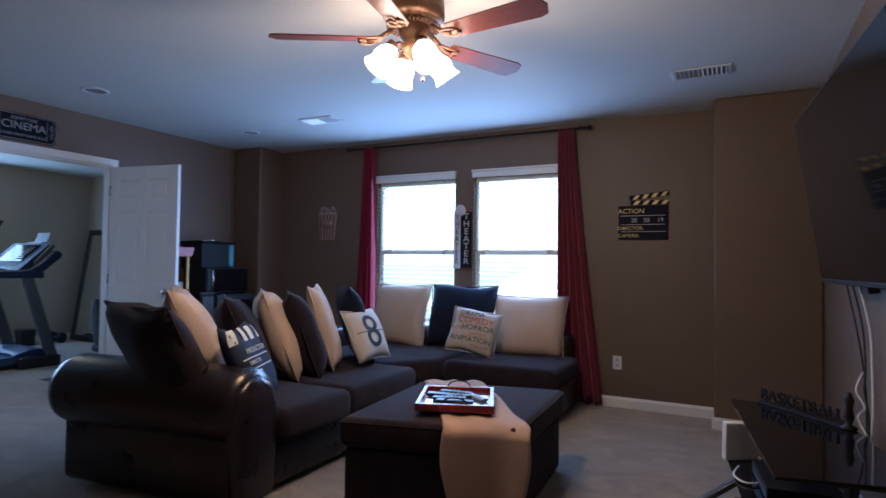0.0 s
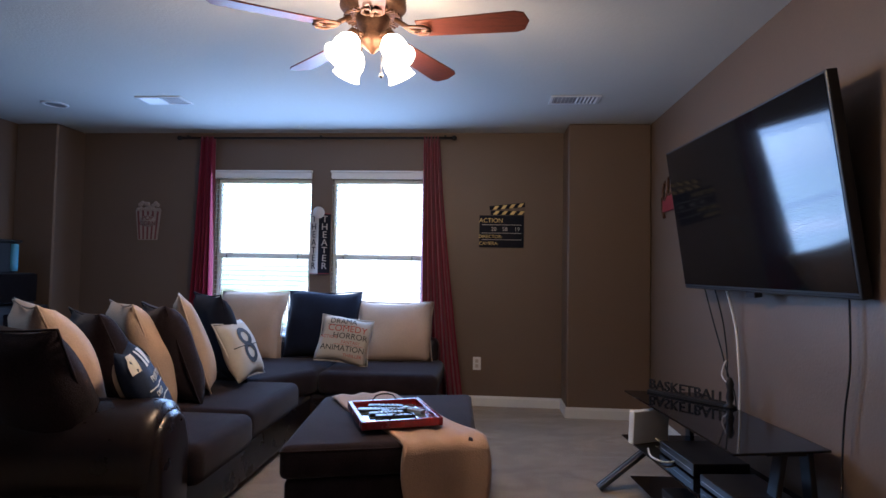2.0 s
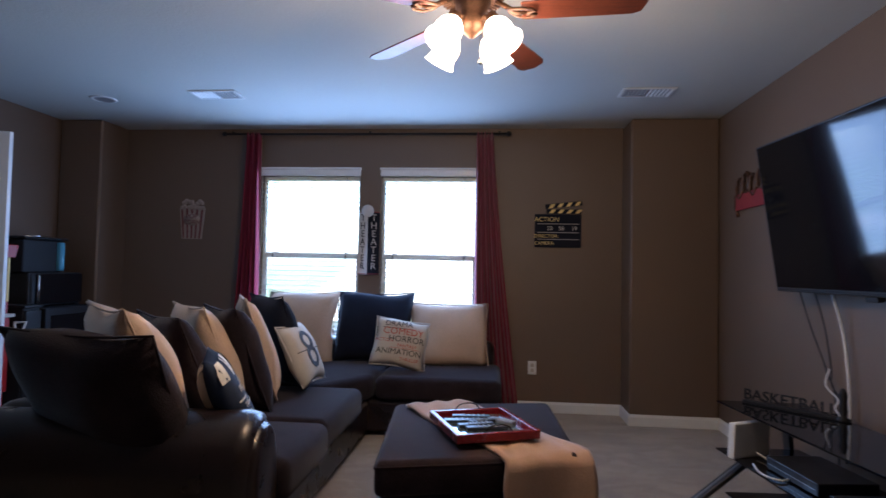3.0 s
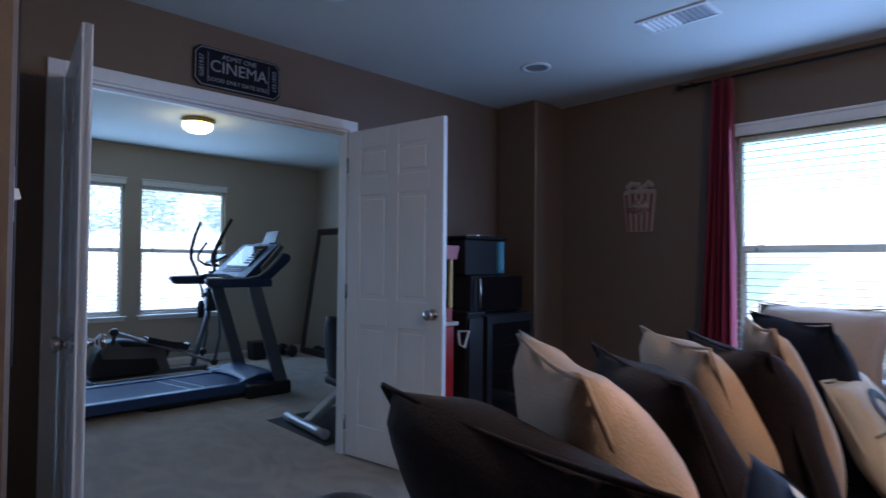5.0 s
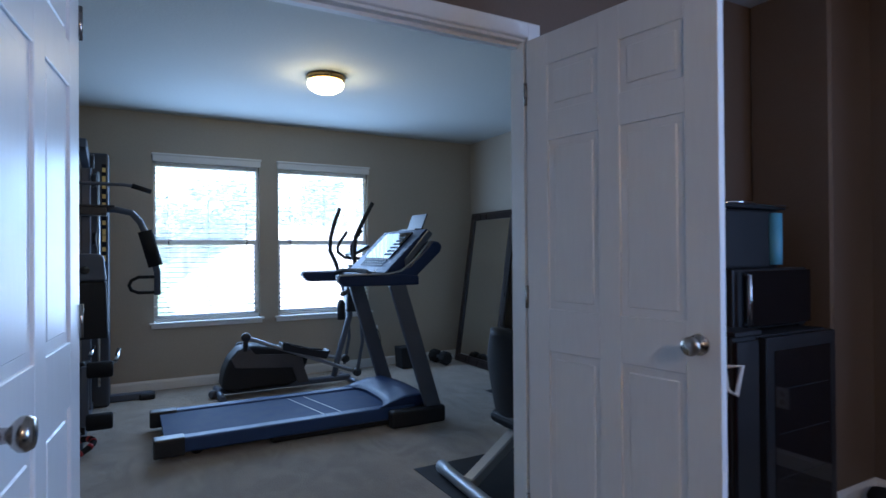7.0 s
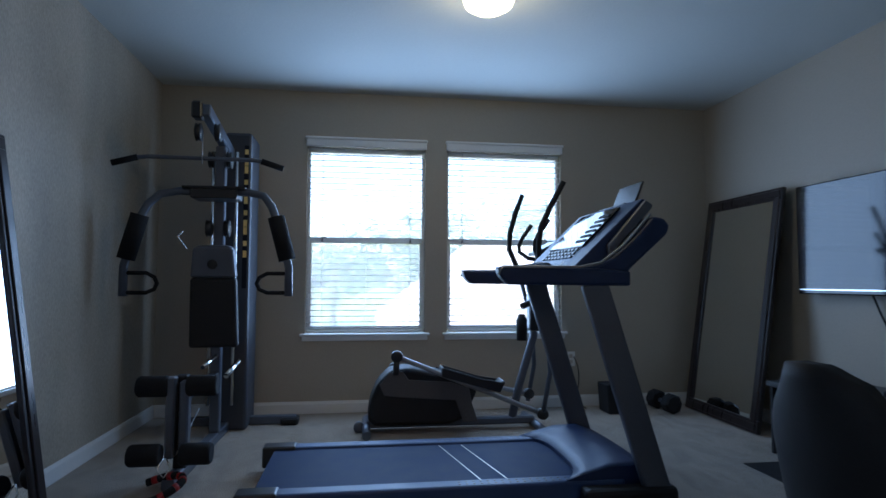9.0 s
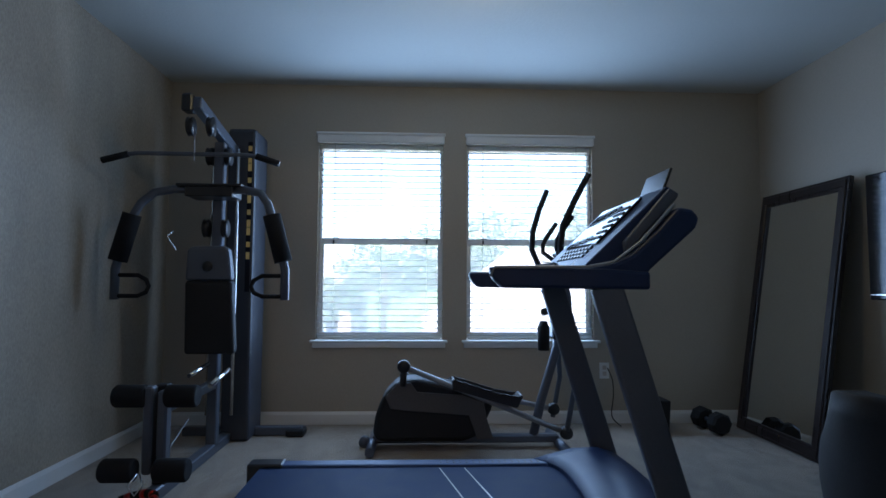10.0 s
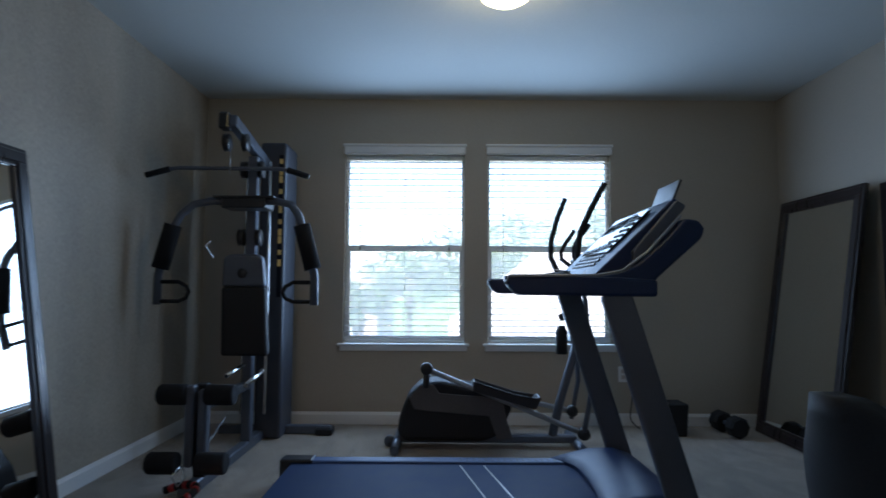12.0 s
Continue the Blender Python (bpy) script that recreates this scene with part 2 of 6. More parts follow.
# dividing wall, brown towards the theatre, beige towards the gym
DO0, DO1, DH = 1.660, 3.208, 2.06
wall_with_windows("wall_divider_theatre", BROWN, "taupe painted wall round the double door", 1.312, 5.18, -4.62, -4.581, [(DO0, DO1, 0, DH)], "y")
wall_with_windows("wall_divider_gym", BEIGE, "beige painted wall round the double door", 0.78, 5.48, -4.66, -4.621, [(DO0, DO1, 0, DH)], "y")
wall_with_windows("wall_gym_west", BEIGE, "beige painted wall with two windows", 0.78, 5.48, -8.61, -8.45, [(a, b, SILL, HEAD) for a, b in GW], "y")
# streaky shadows of the gym machines, painted into the south wall's colour
SHADOWED = surf("beige wall paint with shadow streaks", (0.40, 0.35, 0.28), 0.6, vary=0.30, scale=1.5, grain=90, bump=0.3, depth=0.003, stretch=(1.7, 1, 0.6))
solid("wall_gym_south", box(B(), -8.449, -4.661, 0.78, 0.925, 0, H), SHADOWED, "beige painted wall with shadow streaks in its colour")
solid("wall_gym_north", box(B(), -8.449, -4.661, 5.33, 5.48, 0, H), BEIGE, "beige painted wall")


def baseboard(x0, y0, x1, y1, nx, ny):
    """A moulded board along a wall; nx, ny point into the room."""
    d = Vector((x1 - x0, y1 - y0, 0))
    n = Vector((nx, ny, 0))
    bm = B()
    prof = [(0, 0), (0.013, 0), (0.013, 0.07), (0.009, 0.08), (0.006, 0.09), (0, 0.09)]
    a = [bm.verts.new(Vector((x0, y0, z + 0.001)) + n * t) for t, z in prof]
    b = [bm.verts.new(Vector((x1, y1, z + 0.001)) + n * t) for t, z in prof]
    k = len(prof)
    for i in range(k):
        bm.faces.new((a[i], a[(i + 1) % k], b[(i + 1) % k], b[i]))
    bm.faces.new(a)
    bm.faces.new(b[::-1])
    bmesh.ops.recalc_face_normals(bm, faces=bm.faces[:])
    return solid("baseboard", bm, WHITE, "white moulded baseboard")


for line in [(-4.19, 5.02, 0.37, 5.02, 0, -1), (0.37, 4.70, 1.06, 4.70, 0, -1), (0.37, 5.02, 0.37, 4.69, -1, 0), (-4.19, 4.65, -4.19, 5.02, 1, 0), (-4.58, 4.66, -4.18, 4.66, 0, -1),
             (1.06, -1.7, 1.06, 4.70, -1, 0), (-4.58, 3.29, -4.58, 4.66, 1, 0), (-2.98, -1.7, 1.06, -1.7, 0, 1), (-2.98, -1.7, -2.98, 1.31, 1, 0),
             (-8.45, 0.925, -8.45, 5.33, 1, 0), (-8.45, 0.925, -4.66, 0.925, 0, 1), (-8.45, 5.33, -4.66, 5.33, 0, -1), (-4.66, 0.925, -4.66, 1.59, -1, 0), (-4.66, 3.28, -4.66, 5.33, -1, 0)]:
    baseboard(*line)


def casing(side, x):
    bm = B()
    w, t = 0.06, 0.016
    x0, x1 = (x, x + t) if side > 0 else (x - t, x)
    box(bm, x0, x1, DO0 - w, DO0 + 0.004, 0.001, DH + w, 0.004)
    box(bm, x0, x1, DO1 - 0.004, DO1 + w, 0.001, DH + w, 0.004)
    box(bm, x0 - 0.0005, x1 + 0.0015, DO0, DO1, DH - 0.004, DH + w, 0.004)
    return solid("door_casing", bm, WHITE, "white painted door casing")


casing(1, -4.58)
casing(-1, -4.66)
bm = B()
box(bm, -4.663, -4.578, DO0 - 0.001, DO0 + 0.016, 0.001, DH)
box(bm, -4.663, -4.578, DO1 - 0.016, DO1 + 0.001, 0.001, DH)
box(bm, -4.663, -4.578, DO0 + 0.016, DO1 - 0.016, DH - 0.016, DH + 0.001)
box(bm, -4.64, -4.61, DO0 + 0.016, DO1 - 0.016, DH - 0.03, DH - 0.016)
solid("door_jamb", bm, WHITE, "white painted door jamb")


def door_leaf(name, m, w=0.755, h=2.03, t=0.035, flip=1):
    """A six-panel leaf; hinge at the origin, leaf along +x, thickness along y."""
    root = thing(name, "white six-panel interior door leaf standing open with a satin nickel knob", "door")
    root["kind"] = "structure"
    bm = B()
    st, mid = 0.105, 0.085
    pw = (w - 2 * st - mid) / 2
    rails = [(0.0, 0.20), (0.82, 0.98), (1.62, 1.73), (1.91, h)]
    cols = [(st, st + pw), (st + pw + mid, w - st)]
    box(bm, 0, w, 0.008, t - 0.008, 0, h)
    for a, b in ((0, st), (st + pw, st + pw + mid), (w - st, w)):
        box(bm, a, b, 0, t, 0, h, 0.002)
    for a, b in rails:
        for c0, c1 in cols:
            box(bm, c0 - 0.001, c1 + 0.001, 0.0004, t - 0.0004, a, b, 0.002)
    part("slab", bm, DOORW, root)
    for (za, zb) in zip([r[1] for r in rails[:-1]], [r[0] for r in rails[1:]]):
        for c0, c1 in cols:
            p = B()
            for y0, y1 in ((0.0045, 0.012), (t - 0.012, t - 0.0045)):
                box(p, c0 + 0.026, c1 - 0.026, y0, y1, za + 0.026, zb - 0.026, 0.0045)
            part("panel", p, DOORW, root)
    for s in (-1, 1):
        k = B()
        y = t if s > 0 else 0
        mm = Matrix.Translation((w - 0.065, y, 0.915)) @ Euler((radians(-90 * s), 0, 0)).to_matrix().to_4x4()
        lathe(k, [(0, 0), (0.032, 0), (0.032, 0.006), (0.014, 0.012), (0.012, 0.03), (0.02, 0.036), (0.028, 0.045), (0.029, 0.055), (0.024, 0.064), (0, 0.067)], mm)
        part("knob", k, NICKEL, root, "satin nickel door knob")
    for z in (0.2, 1.02, 1.82):
        k = B()
        box(k, -0.004, 0.003, 0.003, t - 0.003, z - 0.045, z + 0.045)
        tube(k, [(-0.006, t / 2 - 0.02 * flip, z - 0.045), (-0.006, t / 2 - 0.02 * flip, z + 0.045)], 0.006, 8)
        part("hinge", k, NICKEL, root, "satin nickel hinge")
    root.matrix_world = m
    return root


door_leaf("door_right", pose(-4.562, 3.195, 0.012, 0, 0, 9.5))
door_leaf("door_left", pose(-4.562, 1.667, 0.012, 0, 0, -6.5), flip=-1)

# closet door in the return wall
bm = B()
box(bm, -4.57, -4.51, 1.31, 1.328, 0.001, 2.1, 0.004)
box(bm, -3.79, -3.73, 1.31, 1.328, 0.001, 2.1, 0.004)
box(bm, -4.51, -3.79, 1.31, 1.329, 2.04, 2.1, 0.004)
solid("closet_casing", bm, WHITE, "white closet door casing")
door_leaf("closet_door", pose(-4.508, 1.311, 0.01, 0, 0, 0), w=0.716, t=0.016)


def window(name, label, m, w, tilt=-3.5):
    """A sash window with valance, sill and open slats; local x along the wall from 0 to w, y into the room, z from the floor."""
    root = tagged(new(name), label, kind="structure")
    fr = B()
    for x0, x1 in ((0, 0.02), (w - 0.02, w)):
        box(fr, x0, x1, -0.12, -0.06, SILL + 0.01, HEAD, 0.003)
    box(fr, 0.02, w - 0.02, -0.119, -0.061, HEAD - 0.035, HEAD, 0.003)
    box(fr, 0.02, w - 0.02, -0.119, -0.061, SILL + 0.01, SILL + 0.05, 0.003)
    part("window_frame", fr, WHITE, root)
    sash = B()
    box(sash, 0.02, w - 0.02, -0.11, -0.065, 1.30, 1.345, 0.003)
    for x0, x1 in ((0.02, 0.036), (w - 0.036, w - 0.02)):
        box(sash, x0, x1, -0.105, -0.07, SILL + 0.05, 1.30, 0.002)
    for x in (w * 0.13, w * 0.86):
        box(sash, x - 0.02, x + 0.02, -0.066, -0.05, 1.325, 1.35, 0.003)
    part("sash", sash, WHITE, root)
    sl = B()
    box(sl, -0.035, w + 0.035, -0.0, 0.045, SILL - 0.018, SILL + 0.002, 0.005)
    box(sl, 0.0, w, -0.058, 0.0, SILL - 0.012, SILL + 0.001)
    box(sl, -0.02, w + 0.02, 0.001, 0.016, SILL - 0.055, SILL - 0.019, 0.003)
    part("window_sill", sl, WHITE, root)
    va = B()
    box(va, -0.008, w + 0.008, 0.002, 0.03, HEAD - 0.005, HEAD + 0.065, 0.006)
    box(va, -0.015, w + 0.015, 0.0025, 0.038, HEAD + 0.05, HEAD + 0.072, 0.006)
    part("valance", va, WHITE, root, "white blind valance")
    pn = B()
    box(pn, 0.021, w - 0.021, -0.092, -0.088, SILL + 0.05, HEAD - 0.035)
    pane = part("pane", pn, GLASS, root)
    pane.visible_shadow = False
    base = None
    n = int((HEAD - SILL - 0.05) / 0.045)
    for i in range(n):
        z = SILL + 0.04 + i * 0.045
        if base is None:
            s = B()
            box(s, 0.003, w - 0.003, -0.019, 0.019, -0.0008, 0.0008)
            base = part("slat", s, SLAT, root)
            ob = base
        else:
            ob = new("slat", base.data)
            ob.parent = root
        ob.matrix_local = pose(0, -0.030, z, tilt, 0, 0)
    br = B()
    box(br, 0.012, w - 0.012, -0.05, -0.008, SILL + 0.006, SILL + 0.024, 0.003)
    part("bottom_rail", br, WHITE, root)
    cd = B()
    for x in (0.12, w / 2, w - 0.12):
        for y in (-0.053, -0.006):
            tube(cd, [(x, y, SILL + 0.01), (x, y, HEAD)], 0.001, 4)
    part("cord", cd, WHITE, root)
    for x in (0.13 * w, 0.87 * w):
        t = B()
        tube(t, [(x, 0.0, HEAD), (x, 0.0, 1.33)], 0.001, 4)
        lathe(t, [(0, 0), (0.007, 0.002), (0.005, 0.03), (0, 0.032)], Matrix.Translation((x, 0, 1.30)), 8)
        part("pull_cord", t, MATT, root)
    root.matrix_world = m
    return root


SLAT = surf("white slat", (0.82, 0.82, 0.8), 0.5, vary=0.03, bump=0.0)
sn = SLAT.node_tree
thin, both = sn.nodes.new("ShaderNodeBsdfTranslucent"), sn.nodes.new("ShaderNodeMixShader")
thin.inputs["Color"].default_value, both.inputs[0].default_value = (0.9, 0.93, 0.95, 1), 0.85
sn.links.new(sn.nodes["Principled BSDF"].outputs[0], both.inputs[1])
sn.links.new(thin.outputs[0], both.inputs[2])
sn.links.new(both.outputs[0], sn.nodes["Material Output"].inputs[0])
GLASS = bpy.data.materials.new("window glass")
GLASS.use_nodes = True
gn = GLASS.node_tree
gb = gn.nodes["Principled BSDF"]
gn.nodes.remove(gb)
tr, gl, fz, mx = [gn.nodes.new(k) for k in ("ShaderNodeBsdfTransparent", "ShaderNodeBsdfGlossy", "ShaderNodeFresnel", "ShaderNodeMixShader")]
gl.inputs["Roughness"].default_value = 0.02
gn.links.new(fz.outputs[0], mx.inputs[0])
# glare haze over the view, put into the glass as a pale translucent mix
haze, film = gn.nodes.new("ShaderNodeBsdfTranslucent"), gn.nodes.new("ShaderNodeMixShader")
haze.inputs["Color"].default_value = (0.9, 0.93, 0.95, 1)
film.inputs[0].default_value = 0.30
gn.links.new(tr.outputs[0], film.inputs[1])
gn.links.new(haze.outputs[0], film.inputs[2])
gn.links.new(film.outputs[0], mx.inputs[1])
gn.links.new(gl.outputs[0], mx.inputs[2])
gn.links.new(mx.outputs[0], gn.nodes["Material Output"].inputs[0])
for i, (a, b) in enumerate(GW):
    window("window_gym_%d" % (i + 1), "white sash window with open horizontal blinds in a beige wall", pose(-8.45, b, 0, 0, 0, -90), b - a)
for i, (a, b) in enumerate(TW):
    window("window_theatre_%d" % (i + 1), "white sash window with open horizontal blinds in a taupe wall", pose(b, 5.02, 0, 0, 0, 180), b - a)

# large things, theatre
def cushion(w, h, t, seed=0, pinch=0.07):
    """A stuffed pillow lying in x and z, t thick along y, with pulled-out corners and a seam."""
    rnd = random.Random(seed)
    ph = [rnd.uniform(0, 6.28) for _ in range(6)]
    bm = B()
    n = 14
    grids = []
    for s in (-1, 1):
        g = []
        for i in range(n + 1):
            row = []
            for j in range(n + 1):
                u, v = -1 + 2 * i / n, -1 + 2 * j / n
                edge = (1 - u * u) * (1 - v * v)
                k = 1 - pinch * ((1 - u * u) * v * v + (1 - v * v) * u * u)
                bulge = t / 2 * (max(edge, 0) ** 0.42) * (1 + 0.06 * math.sin(3 * u + ph[0]) * math.cos(2.5 * v + ph[1]))
                crease = 0.05 * t * math.sin(7 * u * v + ph[2]) * edge
                row.append((u * w / 2 * k + 0.01 * math.sin(3 * v + ph[3]), s * (bulge + crease) + 0.006 * math.sin(4 * u + ph[4]), v * h / 2 * k + 0.01 * math.sin(3 * u + ph[5])))
            g.append(row)
        grids.append(g)
    vs = {}
    for s, g in enumerate(grids):
        for i in range(n + 1):
            for j in range(n + 1):
                rim = i in (0, n) or j in (0, n)
                key = (i, j) if rim else (s, i, j)
                if key not in vs:
                    vs[key] = bm.verts.new(g[i][j])
                vs[(s, i, j)] = vs[key]
    for s in (0, 1):
        for i in range(n):
            for j in range(n):
                q = [vs[(s, i, j)], vs[(s, i + 1, j)], vs[(s, i + 1, j + 1)], vs[(s, i, j + 1)]]
                bm.faces.new(q if s == 0 else q[::-1]).smooth = True
    return bm


def seam(w, h, pinch=0.07, r=0.005):
    bm = B()
    pts = []
    n = 10
    for side in range(4):
        for i in range(n):
            a = -1 + 2 * i / n
            u, v = [(a, -1), (1, a), (-a, 1), (-1, -a)][side]
            k = 1 - pinch * ((1 - u * u) * v * v + (1 - v * v) * u * u)
            pts.append((u * w / 2 * k, 0, v * h / 2 * k))
    pts.append(pts[0])
    return tube(bm, pts, r, 6, caps=False)


SEEDS = {}


def pillow(label, material, m, w, h, t, seed, seamed=True):
    root = thing("throw_pillow", label, "pillow", "pillows on the sectional sofa")
    SEEDS[root.name] = seed
    part("cover", cushion(w, h, t, seed), material, root)
    if seamed:
        part("piping", seam(w, h), material, root)
    root.matrix_world = m
    return root


def roll(bm, x0, x1, y, z, r, sx=1.0):
    lathe(bm, [(0, 0), (r * 0.75, 0.0), (r * 0.95, 0.02), (r, 0.06), (r, abs(x1 - x0) - 0.06), (r * 0.95, abs(x1 - x0) - 0.02), (r * 0.75, abs(x1 - x0)), (0, abs(x1 - x0))],
          Matrix.Translation((min(x0, x1), y, z)) @ Euler((0, radians(90), 0)).to_matrix().to_4x4() @ Matrix.Diagonal((sx, 1, 1, 1)), 28)


sofa = thing("sectional_sofa", "dark brown leather and microfibre sectional sofa in a corner", "sofa")
bm = B()
box(bm, -2.72, -1.62, 1.94, 2.20, 0.03, 0.52, 0.04, seg=3)
roll(bm, -2.74, -1.56, 2.03, 0.50, 0.185)
# scrolled front face with a soft swell below the roll
prism(bm, [(1.92, 0.03), (2.18, 0.03), (2.20, 0.30), (2.20, 0.48), (2.15, 0.60), (2.07, 0.645), (1.98, 0.645), (1.90, 0.59), (1.868, 0.50), (1.885, 0.36)], -1.63, -1.54, m=YZ, bevel=0.04, seg=5)
for f in bm.faces:
    f.smooth = True
bmesh.ops.rotate(bm, cent=(-1.60, 2.05, 0), matrix=Matrix.Rotation(radians(8), 3, "Z"), verts=bm.verts[:])
part("arm", bm, LEATHER, sofa, "rolled dark brown leather arm")
bm = B()
box(bm, -2.80, -1.62, 2.20, 4.85, 0.03, 0.27, 0.03, seg=2)
box(bm, -1.70, -0.68, 4.08, 4.85, 0.031, 0.269, 0.03, seg=2)
part("base", bm, LEATHER, sofa, "dark brown leather sofa base")
for y0, y1, x0, x1 in ((2.20, 2.79, -2.70, -1.52), (2.80, 3.62, -2.70, -1.55)):
    bm = B()
    box(bm, x0, x1, y0, y1, 0.265, 0.45, 0.055, seg=4)
    part("seat_cushion", bm, SUEDE, sofa, smooth=True)
bm = B()
prism(bm, [(-2.70, 3.63), (-1.85, 3.63), (-1.58, 4.05), (-1.56, 4.80), (-2.70, 4.80)], 0.266, 0.45, bevel=0.05, seg=4)
part("corner_cushion", bm, SUEDE, sofa, smooth=True)
bm = B()
box(bm, -1.57, -0.66, 4.03, 4.80, 0.266, 0.44, 0.055, seg=4)
part("seat_cushion", bm, SUEDE, sofa, smooth=True)
bm = B()
box(bm, -2.82, -2.64, 2.22, 4.95, 0.031, 0.62, 0.06, seg=4)
box(bm, -2.70, -0.72, 4.74, 4.94, 0.031, 0.62, 0.06, seg=4)
part("back", bm, LEATHER, sofa, smooth=True)

ottoman = thing("ottoman", "dark microfibre storage ottoman with corduroy top on carpet", "ottoman")
OTTO = [(-1.175, 2.185), (-0.352, 2.405), (-0.40, 3.35), (-1.26, 3.16)]


def on_ottoman(x, y):
    """Carries a point of a plain 0.82 x 1.20 m rectangle onto the ottoman's slightly turned outline."""
    u, v = (x + 1.19) / 0.82, (y - 2.25) / 1.20
    a, b, c, d = [Vector(p) for p in OTTO]
    return (a * (1 - u) + b * u) * (1 - v) + (d * (1 - u) + c * u) * v


def inset(pts, k):
    c = sum((Vector(p) for p in pts), Vector((0, 0))) / len(pts)
    return [tuple(Vector(p) + (c - Vector(p)).normalized() * k) for p in pts]


bm = B()
prism(bm, inset(OTTO, 0.03), 0.015, 0.318, bevel=0.02, seg=3)
part("body", bm, SUEDE, ottoman, smooth=False)
bm = B()
prism(bm, OTTO, 0.322, 0.465, bevel=0.032, seg=4)
part("top", bm, SUEDE, ottoman, smooth=True)
bm = B()
edge = [(x, y, 0.442) for x, y in inset(OTTO, 0.004)]
tube(bm, edge + edge[:1], 0.005, 6, caps=False)
part("piping", bm, SUEDE, ottoman)


# pillows: (cover, far top corner, turn, lean, size)
def row_pillow(label, material, ax, ay, az, turn, lean, w, h, t, seed):
    u = Vector((math.cos(radians(turn)), math.sin(radians(turn)), 0))
    top = Vector((ax, ay, az)) + u * (w / 2)
    m = pose(top.x, top.y, top.z, 0, 0, turn) @ pose(0, 0, 0, -lean, 0, 0) @ Matrix.Translation((0, 0, -h / 2))
    return pillow(label, material, m, w, h, t, seed)


ON = " throw pillow leaning on the sofa"
row_pillow("large dark chocolate" + ON, SUEDE, -2.43, 1.83, 0.985, -10, -28, 0.64, 0.60, 0.26, 1)
row_pillow("large tan corduroy" + ON, TAN, -2.42, 2.235, 1.05, -41, -24, 0.54, 0.64, 0.25, 2)
row_pillow("large dark chocolate" + ON, SUEDE, -2.45, 2.62, 0.99, -41, -24, 0.56, 0.60, 0.24, 3)
row_pillow("large tan corduroy" + ON, TAN, -2.48, 2.98, 1.01, -44, -22, 0.50, 0.62, 0.24, 4)
row_pillow("large dark chocolate" + ON, SUEDE, -2.40, 3.16, 0.99, -46, -20, 0.54, 0.60, 0.26, 5)
row_pillow("large tan corduroy" + ON, TAN, -2.26, 3.32, 1.035, -60, -18, 0.36, 0.60, 0.16, 6)
row_pillow("large navy microfibre" + ON, DARKBLUE, -2.38, 3.74, 1.03, -44, -18, 0.50, 0.62, 0.22, 7)
row_pillow("large tan corduroy" + ON + " under a window", TAN, -2.66, 4.76, 1.01, -5, 14, 0.64, 0.62, 0.22, 8)
row_pillow("large navy microfibre" + ON + " under a window", DARKBLUE, -2.06, 4.78, 1.01, 6, 18, 0.65, 0.60, 0.24, 9)
row_pillow("large tan corduroy" + ON + " under a window", TAN, -1.45, 4.84, 0.93, 4, 24, 0.68, 0.56, 0.24, 10)


def on_front(root, y):
    """The pose of print on a pillow's front face; words read along x and z."""
    return pose(0, y, 0, 90, 0, 0)


INK = surf("black printing ink", (0.02, 0.02, 0.025), 0.8, vary=0.1, bump=0.0)
REDINK = surf("red printing ink", (0.45, 0.06, 0.04), 0.8, vary=0.1, bump=0.0)
PRINTBLUE = surf("dark blue printed cotton", (0.03, 0.045, 0.085), 0.85, vary=0.2, scale=8, grain=200, bump=0.3, depth=0.002, spec=0.15)
PALEINK = surf("pale printing ink", (0.6, 0.58, 0.53), 0.8, vary=0.06, bump=0.0)


def drape(bm_src, root, w, h, t):
    """Bends flat print, lying in x and z, over the pillow's front."""
    rnd = random.Random(SEEDS[root.name])
    ph = [rnd.uniform(0, 6.28) for _ in range(6)]
    for v in bm_src.verts:
        u, k = max(-0.98, min(0.98, 2 * v.co.x / w)), max(-0.98, min(0.98, 2 * v.co.z / h))
        edge = (1 - u * u) * (1 - k * k)
        bulge = t / 2 * edge ** 0.42 * (1 + 0.06 * math.sin(3 * u + ph[0]) * math.cos(2.5 * k + ph[1]))
        v.co.y += -bulge - 0.05 * t * math.sin(7 * u * k + ph[2]) * edge + 0.006 * math.sin(4 * u + ph[4]) - 0.003
    return bm_src


def print_words(root, text, size, x, z, w, h, t, material, turn=0):
    ob = words("lettering", text, size, Matrix.Identity(4), material, root, 0.0006)
    bm = B()
    bm.from_mesh(ob.data)
    bmesh.ops.transform(bm, matrix=Matrix.Translation((x, 0, z)) @ pose(0, 0, 0, 0, turn, 0) @ pose(0, 0, 0, 90, 0, 0), verts=bm.verts[:])
    bmesh.ops.subdivide_edges(bm, edges=[e for e in bm.edges if e.calc_length() > 0.03], cuts=2)
    drape(bm, root, w, h, t)
    bm.to_mesh(ob.data)
    bm.free()
    return ob


def print_bar(root, x0, x1, z0, z1, w, h, t, material, slant=0.0, name="printed_bar"):
    bm = B()
    n = max(2, int(abs(x1 - x0) / 0.02))
    k = max(1, int(abs(z1 - z0) / 0.02))
    g = [[bm.verts.new((x0 + (x1 - x0) * i / n + slant * (j / k), 0, z0 + (z1 - z0) * j / k)) for j in range(k + 1)] for i in range(n + 1)]
    for i in range(n):
        for j in range(k):
            bm.faces.new((g[i][j], g[i + 1][j], g[i + 1][j + 1], g[i][j + 1]))
    drape(bm, root, w, h, t)
    return part(name, bm, material, root)


